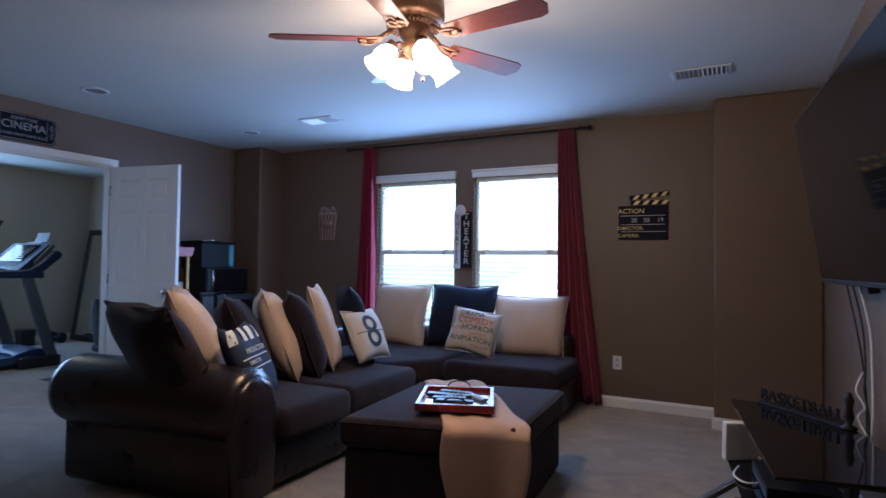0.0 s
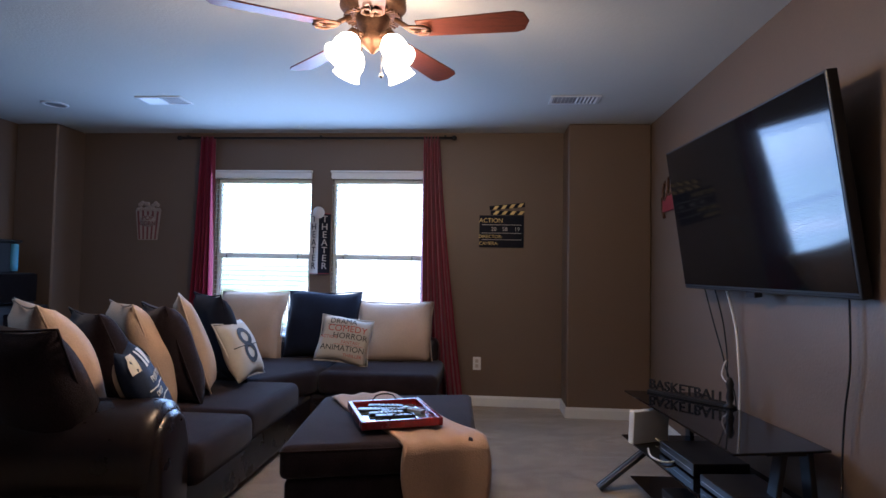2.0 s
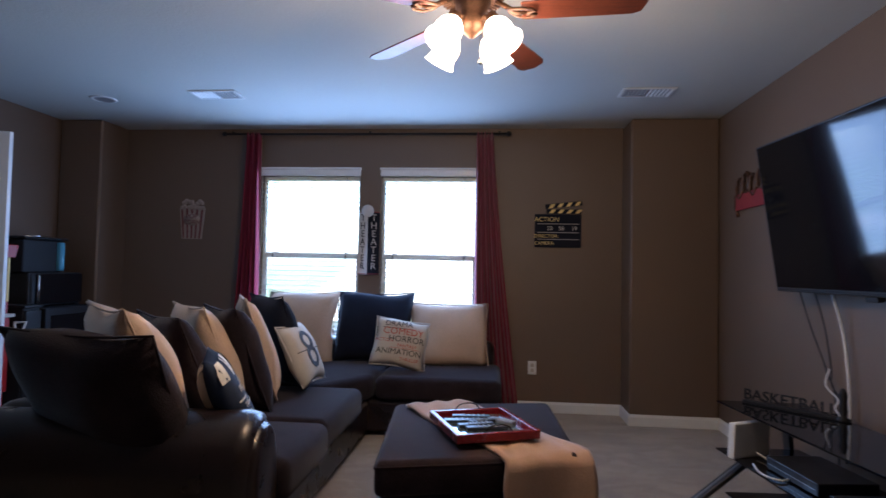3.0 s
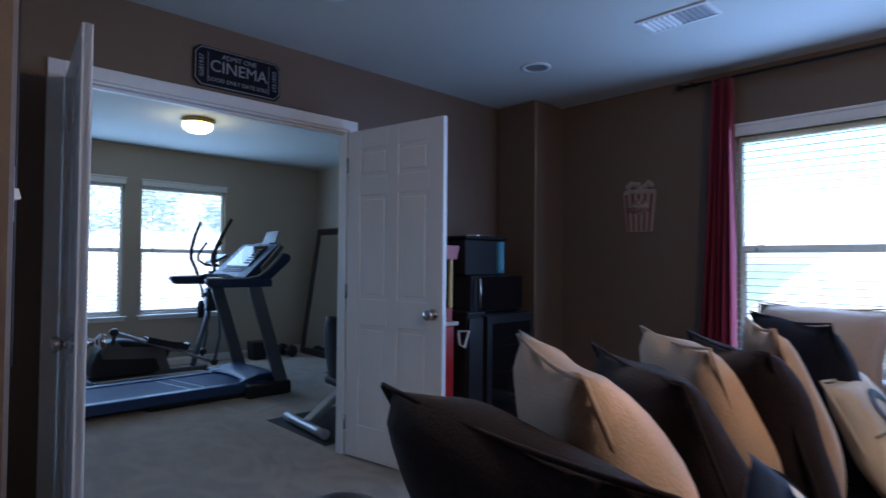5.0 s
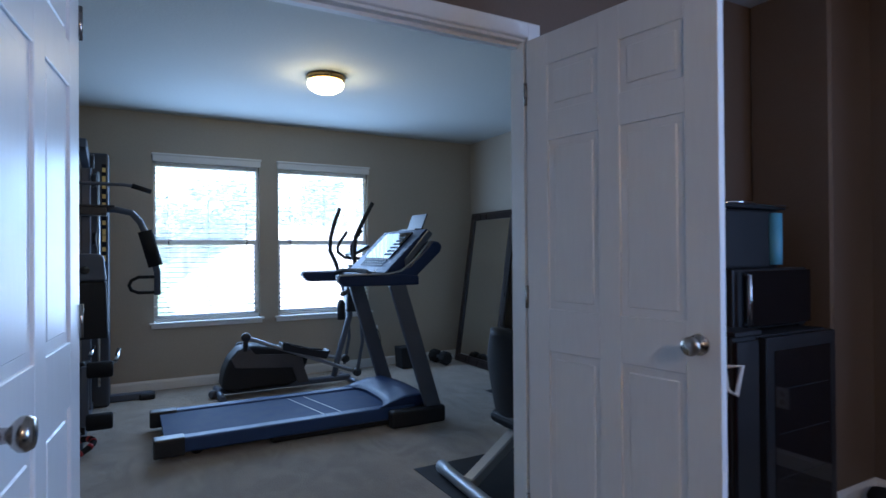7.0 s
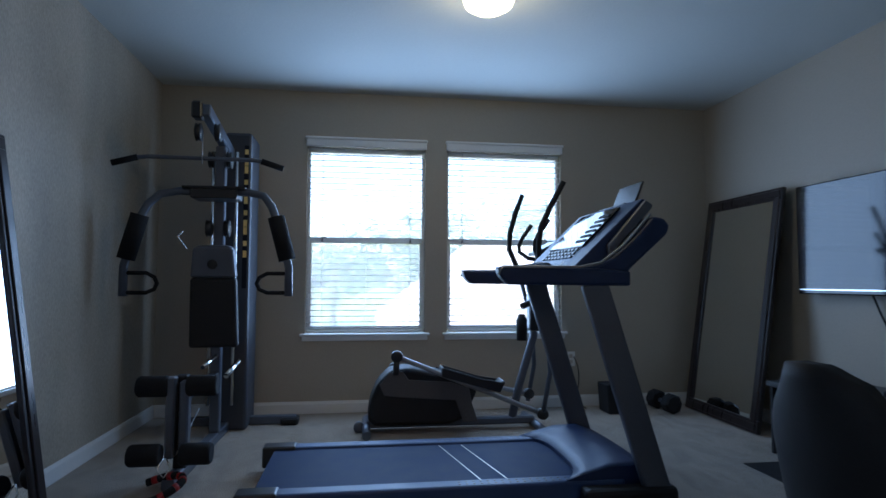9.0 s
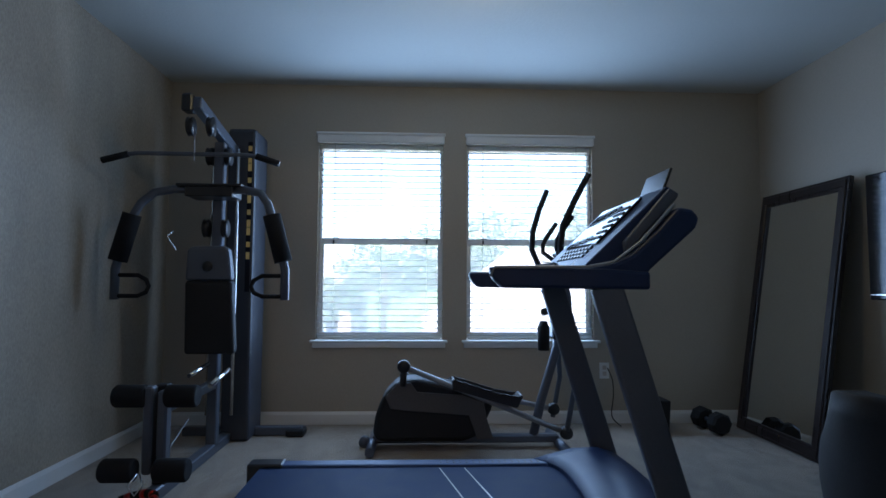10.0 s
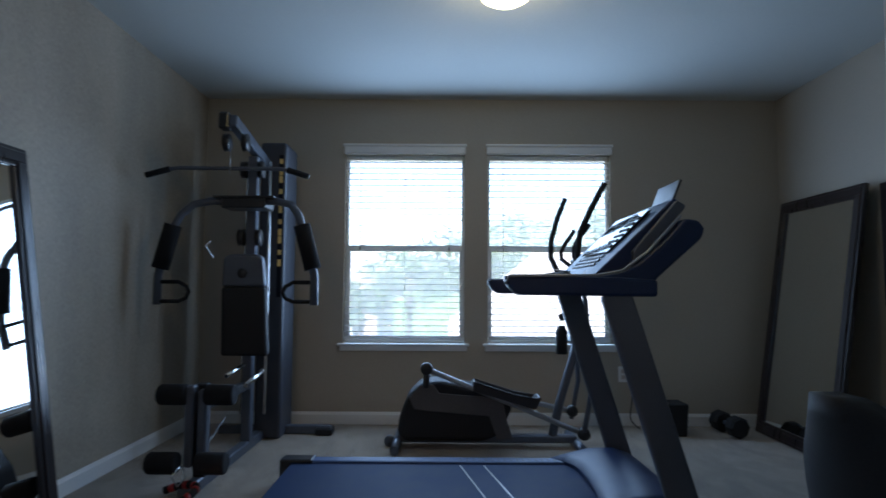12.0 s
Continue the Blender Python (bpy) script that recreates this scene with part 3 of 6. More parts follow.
# clapper-board pillow
W = 0.38
m = pose(-1.76, 2.185, 0.672, 0, 0, 116) @ pose(0, 0, 0, -27, 0, 0)
p = pillow("small navy and cream clapperboard print throw pillow on the sofa seat", PRINTBLUE, m, W, 0.42, 0.15, 21, False)
for i in range(4):
    print_bar(p, -0.20 + i * 0.10, -0.15 + i * 0.10, 0.105, 0.185, W, 0.42, 0.15, PALEINK, 0.03)
print_words(p, "PRODUCTION", 0.040, 0.0, 0.05, W, 0.42, 0.15, PALEINK)
print_bar(p, -0.17, 0.17, 0.012, 0.018, W, 0.42, 0.15, PALEINK)
print_words(p, "DIRECTOR", 0.03, -0.07, -0.012, W, 0.42, 0.15, PALEINK)
print_bar(p, -0.17, 0.17, -0.045, -0.039, W, 0.42, 0.15, PALEINK)
print_words(p, "CAMERA", 0.025, -0.08, -0.065, W, 0.42, 0.15, PALEINK)
bk = B()
g0 = cushion(W * 0.995, 0.42 * 0.995, 0.168, 21)
for v in [v for v in g0.verts if v.co.y < 0.0005]:
    g0.verts.remove(v)
part("back_panel", g0, CREAM, p, "cream cotton back", smooth=True)
bk.free()
# number pillow
m = pose(-1.925, 3.485, 0.672, 0, 0, 87) @ pose(0, 0, 0, -28, 0, 0)
p = pillow("small pale film countdown print throw pillow on the sofa seat", CREAM, m, 0.37, 0.40, 0.15, 22)
print_words(p, "8", 0.36, 0.0, -0.01, 0.37, 0.40, 0.15, INK)
print_bar(p, -0.16, 0.16, -0.003, 0.003, 0.37, 0.40, 0.15, INK)
# genre pillow
m = pose(-1.44, 4.36, 0.64, 0, 0, 10) @ pose(0, 0, 0, -22, 8, 0)
p = pillow("small cream pillow printed with film genre words on the sofa", CREAM, m, 0.42, 0.38, 0.14, 23)
for text, size, x, z, mat_ in (("DRAMA", 0.062, -0.03, 0.135, INK), ("COMEDY", 0.075, 0.01, 0.075, REDINK), ("HORROR", 0.066, 0.04, 0.015, INK), ("ACTION", 0.035, -0.125, 0.0, REDINK), ("FANTASY", 0.035, 0.05, -0.035, REDINK), ("ANIMATION", 0.062, -0.005, -0.085, INK), ("THRILLER", 0.035, 0.08, -0.135, REDINK)):
    print_words(p, text, size, x, z, 0.42, 0.38, 0.14, mat_)
print_bar(p, -0.15, 0.08, 0.100, 0.104, 0.42, 0.38, 0.14, INK)
print_bar(p, -0.08, 0.15, -0.056, -0.053, 0.42, 0.38, 0.14, REDINK)

# television
TVM = pose(0.915, 2.70, 1.55, 0, 0, 94) @ pose(0, 0, 0, -8.5, 0, 0)
tv = thing("television", "large black flat television on a tilted wall mount", "television")
bm = B()
box(bm, -0.74, 0.74, -0.022, 0.022, -0.42, 0.42, 0.006, seg=2)
part("case", bm, BLACK, tv)
bm = B()
box(bm, -0.727, 0.727, 0.0225, 0.0245, -0.395, 0.408)
part("screen", bm, SCREEN, tv, "glossy dark screen")
bm = B()
box(bm, -0.727, 0.727, 0.0225, 0.0255, -0.408, -0.403, 0.001)
part("trim_strip", bm, MATT, tv)
bm = B()
box(bm, -0.04, 0.04, -0.015, 0.024, -0.445, -0.419, 0.003)
part("sensor", bm, BLACK, tv)
bm = B()
box(bm, -0.35, 0.35, -0.05, -0.022, -0.10, 0.22, 0.01)
box(bm, -0.2, 0.2, -0.10, -0.051, 0.0, 0.15, 0.004)
part("wall_bracket", bm, MATT, tv)
tv.matrix_world = TVM

# cables under the television
def cable(name, label, pts, r, material, cat="cable"):
    t = thing(name, label, cat)
    cu = []
    P = [Vector(q) for q in pts]
    for i in range(len(P) - 1):
        p0, p1, p2, p3 = P[max(i - 1, 0)], P[i], P[i + 1], P[min(i + 2, len(P) - 1)]
        for k in range(5):
            s = k / 5
            cu.append(0.5 * ((2 * p1) + (p2 - p0) * s + (2 * p0 - 5 * p1 + 4 * p2 - p3) * s * s + (3 * p1 - p0 - 3 * p2 + p3) * s ** 3))
    cu.append(P[-1])
    part("cord", tube(B(), cu, r, 6), material, t)
    return t


cable("cable", "black cable hanging under the television", [(0.99, 3.38, 1.16), (1.02, 3.32, 0.95), (1.03, 3.22, 0.78), (1.03, 3.17, 0.70), (1.025, 3.10, 0.60), (1.02, 3.06, 0.25)], 0.004, MATT)
cable("cable", "black cable hanging under the television", [(0.99, 3.23, 1.16), (1.025, 3.19, 0.95), (1.03, 3.145, 0.75), (1.02, 3.12, 0.66), (1.02, 3.02, 0.56), (1.02, 3.0, 0.3)], 0.004, MATT)
cable("cable", "white cable hanging under the television", [(0.99, 3.075, 1.16), (1.03, 3.045, 0.95), (1.03, 3.005, 0.77), (1.03, 2.99, 0.60), (1.02, 2.98, 0.45)], 0.006, WHITE)
cable("cable", "white cable looped at the wall behind the stand", [(1.02, 3.14, 0.74), (0.99, 3.12, 0.66), (1.01, 3.05, 0.60), (0.98, 3.02, 0.56), (1.0, 2.95, 0.50)], 0.004, WHITE)
cable("cable", "black power cable hanging down the wall", [(1.03, 2.08, 1.20), (1.03, 2.075, 0.9), (1.03, 2.11, 0.7), (1.03, 2.13, 0.46), (1.02, 2.12, 0.06)], 0.004, MATT)

# television stand
SM = pose(0.76, 2.68, 0, 0, 0, 6.5)
stand = thing("tv_stand", "low black glass and steel television stand", "tv stand")
bm = B()
prism(bm, [(-0.21, -0.57), (0.21, -0.52), (0.21, 0.52), (-0.21, 0.57)], 0.530, 0.540, bevel=0.0015)
part("glass_top", bm, GLOSS, stand, "black glass top")
bm = B()
prism(bm, [(-0.25, -0.50), (0.18, -0.48), (0.18, 0.48), (-0.25, 0.50)], 0.300, 0.308, bevel=0.0015)
part("glass_shelf", bm, GLOSS, stand, "black glass shelf")
bm = B()
prism(bm, [(-0.20, -0.50), (0.18, -0.48), (0.18, 0.48), (-0.20, 0.50)], 0.070, 0.078, bevel=0.0015)
part("glass_shelf", bm, GLOSS, stand, "black glass shelf")
for y in (-0.50, 0.50):
    bm = B()
    for (x0, z0), (x1, z1) in (((-0.38, 0.01), (-0.02, 0.29)), ((-0.02, 0.29), (0.02, 0.53)), ((0.17, 0.01), (0.12, 0.53))):
        d = Vector((x1 - x0, 0, z1 - z0))
        ang = math.degrees(math.atan2(d.z, d.x))
        box(bm, 0, d.length, -0.03, 0.03, -0.012, 0.012, 0.003, m=pose(x0, y, z0, 0, -ang, 0))
    box(bm, -0.05, 0.13, y - 0.02, y + 0.02, 0.515, 0.529, 0.002)
    part("leg", bm, BLACK, stand, "bevelled black steel leg")
    bm = B()
    d = Vector((0.36, 0, 0.28))
    box(bm, 0.004, d.length, y - 0.0035, y + 0.0035, 0.012, 0.0155, m=pose(-0.38, y * 0.0, 0.01, 0, -math.degrees(math.atan2(0.28, 0.36)), 0))
    part("bright_edge", bm, SILVER, stand, "bright metal edge")
stand.matrix_world = SM

deco = thing("letter_sign", "black cut-out word sign standing on the glass stand", "sign")
ob = words("letters", "BASKETBALL", 0.078, pose(0, 0, 0.044, 90, 0, 0), MATT, deco, 0.006)
bm = B()
box(bm, -0.22, 0.22, -0.02, 0.02, 0.0, 0.014, 0.002)
part("base", bm, MATT, deco)
deco.matrix_world = pose(0.765, 3.04, 0.540, 0, 0, -49)
fig = thing("figurine", "small black cut-out ornament on the glass stand", "ornament")
bm = B()
lathe(bm, [(0, 0), (0.03, 0), (0.032, 0.01), (0.012, 0.02), (0.02, 0.05), (0.014, 0.09), (0.02, 0.12), (0.01, 0.15), (0, 0.155)], seg=12)
part("body", bm, MATT, fig)
fig.matrix_world = pose(0.925, 2.86, 0.540)

router = thing("router", "white upright plastic box on the stand's shelf", "router")
bm = B()
box(bm, -0.02, 0.02, -0.12, 0.12, 0, 0.175, 0.006, seg=2)
part("case", bm, WHITE, router)
router.matrix_world = pose(0.565, 3.02, 0.309, 0, 3, -64)
cable("cable", "white cable coiled on the stand's shelf", [(0.52, 2.86, 0.32), (0.50, 2.74, 0.318), (0.54, 2.66, 0.318), (0.60, 2.70, 0.318), (0.62, 2.90, 0.32), (0.60, 3.05, 0.33)], 0.005, WHITE)
for lab, x, y, z, sx, sy, sz in (("black game console on the stand's shelf", 0.72, 2.68, 0.309, 0.26, 0.36, 0.06), ("black media player on the stand's low shelf", 0.72, 2.60, 0.079, 0.26, 0.42, 0.07), ("black receiver box on the stand's shelf", 0.74, 2.28, 0.309, 0.24, 0.26, 0.05)):
    t = thing("media_box", lab, "media player")
    bm = B()
    box(bm, -sx / 2, sx / 2, -sy / 2, sy / 2, 0.004, sz, 0.004, seg=2)
    part("case", bm, BLACK, t)
    bm = B()
    box(bm, -sx / 2 - 0.001, -sx / 2 + 0.001, -sy / 2 + 0.02, sy / 2 - 0.02, sz * 0.45, sz * 0.5)
    part("front_slot", bm, SILVER, t)
    t.matrix_world = pose(x, y, z, 0, 0, 6.5)

# ticket tray on the ottoman with blanket
tray = thing("serving_tray", "red rimmed mirror-bottomed serving tray with looped handles on an ottoman", "tray")
REDWOOD = surf("glossy red wood", (0.20, 0.012, 0.016), 0.25, vary=0.25, scale=6, grain=50, bump=0.08, depth=0.001, stretch=(1, 8, 1))
MIRROR = bpy.data.materials.new("mirror glass")
MIRROR.use_nodes = True
mb = MIRROR.node_tree.nodes["Principled BSDF"]
mb.inputs["Base Color"].default_value, mb.inputs["Metallic"].default_value, mb.inputs["Roughness"].default_value = (0.86, 0.88, 0.88, 1), 1.0, 0.02
PALEGLASS = surf("pale glossy tray bottom", (0.50, 0.62, 0.68), 0.05, metal=0.85, vary=0.05, scale=3, bump=0.0)
bm = B()
box(bm, -0.20, 0.20, -0.225, 0.225, 0, 0.012)
part("bottom", bm, REDWOOD, tray)
bm = B()
box(bm, -0.17, 0.17, -0.195, 0.195, 0.013, 0.016)
part("glass", bm, PALEGLASS, tray, "pale reflective glass bottom")
bm = B()
for s in (-1, 1):
    box(bm, s * 0.20 - 0.012, s * 0.20 + 0.012, -0.237, 0.237, 0.0, 0.042, 0.003)
    box(bm, -0.188, 0.188, s * 0.225 - 0.0115, s * 0.225 + 0.0115, 0.0005, 0.0415, 0.003)
part("rim", bm, REDWOOD, tray, "red wooden rim")
for s in (-1, 1):
    bm = B()
    tube(bm, [(-0.07, s * 0.225, 0.042), (-0.05, s * 0.225, 0.066), (-0.02, s * 0.225, 0.075), (0.02, s * 0.225, 0.075), (0.05, s * 0.225, 0.066), (0.07, s * 0.225, 0.042)], 0.004, 8)
    part("handle", bm, MATT, tray, "black wire handle")
tray.matrix_world = pose(-0.768, 2.640, 0.492, 0, 0, 22) @ Matrix.Diagonal((0.9, 0.9, 0.9, 1))


def remote(x, y, z, turn, l, w, tilt=0, material=None):
    r = thing("remote_control", "slim remote control lying in a tray", "remote control", "remote controls in the tray")
    bm = B()
    box(bm, -w / 2, w / 2, -l / 2, l / 2, 0, 0.016, 0.005, seg=2)
    part("case", bm, material or BLACK, r)
    bm = B()
    for i in range(5):
        for j in range(3):
            lathe(bm, [(0.0045, 0.016), (0.004, 0.0185), (0, 0.019)], Matrix.Translation(((j - 1) * w * 0.28, l * (-0.32 + 0.13 * i), 0)), 6)
    part("buttons", bm, SILVER, r)
    r.matrix_world = pose(x, y, z, tilt, 0, turn)


remote(-0.846, 2.665, 0.507, 100, 0.20, 0.05)
remote(-0.795, 2.606, 0.507, 112, 0.17, 0.042)
remote(-0.744, 2.563, 0.507, 106, 0.19, 0.045)
remote(-0.676, 2.691, 0.507, 60, 0.13, 0.045, material=SILVER)
remote(-0.761, 2.674, 0.507, 118, 0.15, 0.04)
remote(-0.821, 2.742, 0.507, 95, 0.18, 0.045)

BLANKET = surf("tan fleece", (0.43, 0.29, 0.21), 0.95, vary=0.12, scale=5, grain=180, bump=0.7, depth=0.004, spec=0.1, sheen=0.4)


def blanket():
    """A folded throw lying over the ottoman and hanging down its front."""
    bm = B()
    n, k = 44, 22
    g = []
    for i in range(n + 1):
        s = i / n
        row = []
        for j in range(k + 1):
            v = j / k
            # along: from the back edge over the top, then down the front
            if s < 0.62:
                a = s / 0.62
                cx = -0.98 + 0.48 * a
                cy = 3.36 - 1.12 * a
                w = 0.30 + 0.06 * a
                x = cx + (v - 0.5) * w * (1 + 0.05 * math.sin(6 * a))
                y = cy + (v - 0.5) * 0.10
                z = 0.452 + 0.010 * math.sin(9 * v + 5 * a) ** 2 + 0.020 * max(0, 1 - abs(a - 0.06) * 6)
                if a > 0.93:
                    z -= (a - 0.93) * 0.20
            else:
                a = (s - 0.62) / 0.38
                x = -0.50 + (v - 0.5) * (0.36 - 0.02 * a + 0.03 * math.sin(5 * a)) + 0.01 * a
                y = 2.232 - 0.012 - 0.028 * math.sin(7 * v + 1.0) * (0.3 + a) - 0.015 * math.sin(3 * a) + (v - 0.5) * 0.06 * (1 - a)
                z = 0.438 - 0.40 * a
            q = on_ottoman(x, y)
            row.append(bm.verts.new((q.x, q.y, z + 0.02)))
        g.append(row)
    for i in range(n):
        for j in range(k):
            bm.faces.new((g[i][j], g[i][j + 1], g[i + 1][j + 1], g[i + 1][j])).smooth = True
    return bm


bl = thing("throw_blanket", "tan fleece throw folded over the ottoman and hanging down", "blanket")
me = part("fleece", blanket(), BLANKET, bl)
so = me.modifiers.new("thick", "SOLIDIFY")
so.thickness, so.offset = 0.018, 1.0

# ceiling fan with four lamps
FX, FY = -0.83, 2.25
fan = thing("ceiling_fan", "bronze five-blade ceiling fan with four lit glass shades", "ceiling fan")
bm = B()
lathe(bm, [(0, H - 0.001), (0.10, H - 0.001), (0.105, H - 0.03), (0.14, H - 0.045), (0.145, H - 0.13), (0.13, H - 0.15), (0, H - 0.155)], Matrix.Translation((FX, FY, 0)), 32)
part("motor_housing", bm, BRONZE, fan)
fin = None
for i in range(36):
    if fin is None:
        fin = part("fin", box(B(), 0.05, 0.128, -0.004, 0.004, -0.004, 0.006, 0.001), BRONZE, fan)
        ob = fin
    else:
        ob = new("fin", fin.data)
        ob.parent = fan
    ob.matrix_local = Matrix.Translation((FX, FY, H - 0.162)) @ pose(0, 0, 0, 0, 8, 10.0 * i)
bm = B()
lathe(bm, [(0.055, 2.325), (0.075, 2.30), (0.065, 2.26), (0.045, 2.235), (0.060, 2.215), (0.045, 2.18), (0.02, 2.16), (0.010, 2.15), (0, 2.145)], Matrix.Translation((FX, FY, 0)), 24)
part("light_kit", bm, BRONZE, fan)
for i in range(5):
    a = -7.5 + 72 * i
    mm = pose(FX, FY, 2.245, 0, 0, a)
    bm = B()
    prism(bm, [(0.20, -0.052), (0.62, -0.068), (0.655, -0.055), (0.675, 0), (0.655, 0.055), (0.62, 0.068), (0.20, 0.052)], -0.003, 0.004, bevel=0.0015, m=mm @ pose(0, 0, 0, -12, 0, 0))
    part("blade", bm, WOOD, fan, "dark walnut fan blade")
    bm = B()
    tube(bm, [(0.10, 0, 0.045), (0.14, 0, 0.02), (0.18, 0, -0.006), (0.22, 0, -0.010)], [0.012, 0.011, 0.010, 0.006], 8)
    for s in (-1, 1):
        tube(bm, [(0.14, 0, 0.015), (0.165, s * 0.026, 0.0), (0.20, s * 0.040, -0.009), (0.24, s * 0.036, -0.011), (0.255, s * 0.014, -0.011), (0.22, s * 0.004, -0.011)], 0.0065, 8)
    bmesh.ops.transform(bm, matrix=mm, verts=bm.verts[:])
    part("blade_bracket", bm, BRONZE, fan)
bm = B()
tube(bm, [(FX + 0.035, FY + 0.03, 2.18), (FX + 0.035, FY + 0.03, 2.075)], 0.0015, 6)
lathe(bm, [(0, 0), (0.009, 0.004), (0.008, 0.02), (0.003, 0.028), (0, 0.03)], Matrix.Translation((FX + 0.035, FY + 0.03, 2.05)), 10)
part("pull_chain", bm, NICKEL, fan)
SHADE = glow("lit frosted glass", (1.0, 0.80, 0.58), 1.6)
for i in range(4):
    a = 52 + 90 * i
    mm = pose(FX, FY, 2.205, 0, 0, a)
    bm = B()
    tube(bm, [(0.03, 0, 0.0), (0.07, 0, 0.012), (0.10, 0, -0.002)], 0.010, 8)
    lathe(bm, [(0.0, 0.0), (0.024, 0.0), (0.026, -0.03), (0.022, -0.035)], pose(0.10, 0, 0.005, 0, -38, 0), 16)
    bmesh.ops.transform(bm, matrix=mm, verts=bm.verts[:])
    part("lamp_arm", bm, BRONZE, fan)
    bm = B()
    lathe(bm, [(0.022, 0.0), (0.035, -0.012), (0.052, -0.04), (0.056, -0.07), (0.052, -0.095), (0.062, -0.125), (0.066, -0.130), (0.060, -0.127), (0.049, -0.095), (0.052, -0.07), (0.048, -0.042), (0.030, -0.014), (0.0, -0.004)], mm @ pose(0.10, 0, -0.018, 0, -38, 0), 20)
    sh = part("shade", bm, SHADE, fan, "lit frosted glass bell shade")
    sh.visible_shadow = False
    q = mm @ pose(0.10, 0, -0.018, 0, -38, 0) @ Matrix.Translation((0, 0, -0.075))
    lamp("fan_bulb", "POINT", Matrix.Translation(q.translation), 0.95, (1.0, 0.62, 0.33), 0.035)


# ceiling fixtures
def vent(x, y, w, d, turn=0):
    v = thing("ceiling_vent", "white louvred air vent in the ceiling", "air vent", "ceiling air vents")
    bm = B()
    box(bm, -w / 2, w / 2, -d / 2, -d / 2 + 0.022, -0.008, 0, 0.002)
    box(bm, -w / 2, w / 2, d / 2 - 0.022, d / 2, -0.008, 0, 0.002)
    box(bm, -w / 2, -w / 2 + 0.022, -d / 2 + 0.022, d / 2 - 0.022, -0.0078, 0, 0.002)
    box(bm, w / 2 - 0.022, w / 2, -d / 2 + 0.022, d / 2 - 0.022, -0.0078, 0, 0.002)
    part("frame", bm, WHITE, v)
    bm = B()
    box(bm, -w / 2 + 0.02, w / 2 - 0.02, -d / 2 + 0.02, d / 2 - 0.02, -0.002, -0.0005)
    part("backing", bm, SILVER, v)
    n = 12
    for i in range(n):
        bm = B()
        box(bm, -0.0008, 0.0008, -d / 2 + 0.022, d / 2 - 0.022, -0.007, 0.006)
        o = part("slat", bm, WHITE, v)
        o.matrix_local = pose(-w / 2 + 0.03 + (w - 0.06) * i / (n - 1), 0, -0.007, 0, 35 if i < n // 2 else -35, 0)
    v.matrix_world = pose(x, y, H - 0.001, 0, 0, turn)


vent(-2.79, 3.98, 0.36, 0.20)
vent(0.31, 4.01, 0.36, 0.20)


def can(x, y):
    c = thing("recessed_light", "unlit round recessed ceiling light with white trim", "ceiling light", "recessed ceiling lights")
    bm = B()
    lathe(bm, [(0.068, -0.001), (0.070, -0.008), (0.095, -0.004), (0.097, 0.0)], seg=28)
    part("trim_ring", bm, WHITE, c)
    bm = B()
    lathe(bm, [(0.069, -0.004), (0.050, -0.0015), (0, -0.001)], seg=24)
    part("lens", bm, SILVER, c)
    c.matrix_world = pose(x, y, H - 0.001)


can(-3.75, 4.07)
can(-3.80, 2.57)

# curtains
def curtain(x0, x1, b0, b1, seed, label):
    """A gathered curtain: x0..x1 at the rod, b0..b1 at the floor."""
    rnd = random.Random(seed)
    c = thing("curtain", label, "curtain", "curtains at the theatre windows")
    bm = B()
    n, k = 60, 26
    ph = [rnd.uniform(0, 6.3) for _ in range(3)]
    g = []
    for i in range(n + 1):
        u = i / n
        col = []
        for j in range(k + 1):
            v = j / k
            z = 2.425 - 2.40 * v
            x = (x0 + (x1 - x0) * u) * (1 - v ** 1.3) + (b0 + (b1 - b0) * u) * v ** 1.3
            y = 4.935 + (0.028 + 0.014 * v) * math.sin(u * 5 * math.tau + ph[0] + 0.5 * math.sin(2 * v + ph[1])) + 0.008 * math.sin(u * 17 + 4 * v + ph[2])
            col.append(bm.verts.new((x, y, z)))
        g.append(col)
    for i in range(n):
        for j in range(k):
            bm.faces.new((g[i][j], g[i][j + 1], g[i + 1][j + 1], g[i + 1][j])).smooth = True
    o = part("cloth", bm, RED, c)
    sd = o.modifiers.new("thick", "SOLIDIFY")
    sd.thickness = 0.003
    return c


curtain(-2.985, -2.86, -3.12, -2.84, 3, "deep red gathered curtain hanging beside the window")
curtain(-0.90, -0.75, -0.90, -0.50, 4, "deep red gathered curtain hanging beside the window")
rod = thing("curtain_rod", "dark metal curtain rod below the ceiling", "curtain rod")
bm = B()
tube(bm, [(-3.20, 4.935, 2.415), (-0.62, 4.935, 2.415)], 0.009, 10)
part("rod", bm, MATT, rod)
for x in (-3.20, -0.62):
    bm = B()
    lathe(bm, [(0, -0.025), (0.018, -0.015), (0.022, 0), (0.018, 0.015), (0, 0.025)], pose(x, 4.935, 2.415, 0, 90, 0), 12)
    part("finial", bm, MATT, rod)
for x in (-3.12, -1.85, -0.70):
    bm = B()
    box(bm, x - 0.01, x + 0.01, 4.93, 5.019, 2.425, 2.437, 0.002)
    part("bracket", bm, MATT, rod)

# wall signs
GOLD = surf("yellow gold paint", (0.80, 0.58, 0.20), 0.5, vary=0.1, bump=0.0)
SIGNBLACK = surf("black sign paint", (0.010, 0.011, 0.018), 0.75, vary=0.15, scale=8, bump=0.05, spec=0.15)
SIGNRED = surf("red sign paint", (0.24, 0.025, 0.03), 0.5, vary=0.15, bump=0.0)
SIGNWHITE = surf("off-white sign paint", (0.55, 0.50, 0.45), 0.55, vary=0.12, scale=9, bump=0.05)
VERT = pose(0, 0, 0, 90, 0, 0)


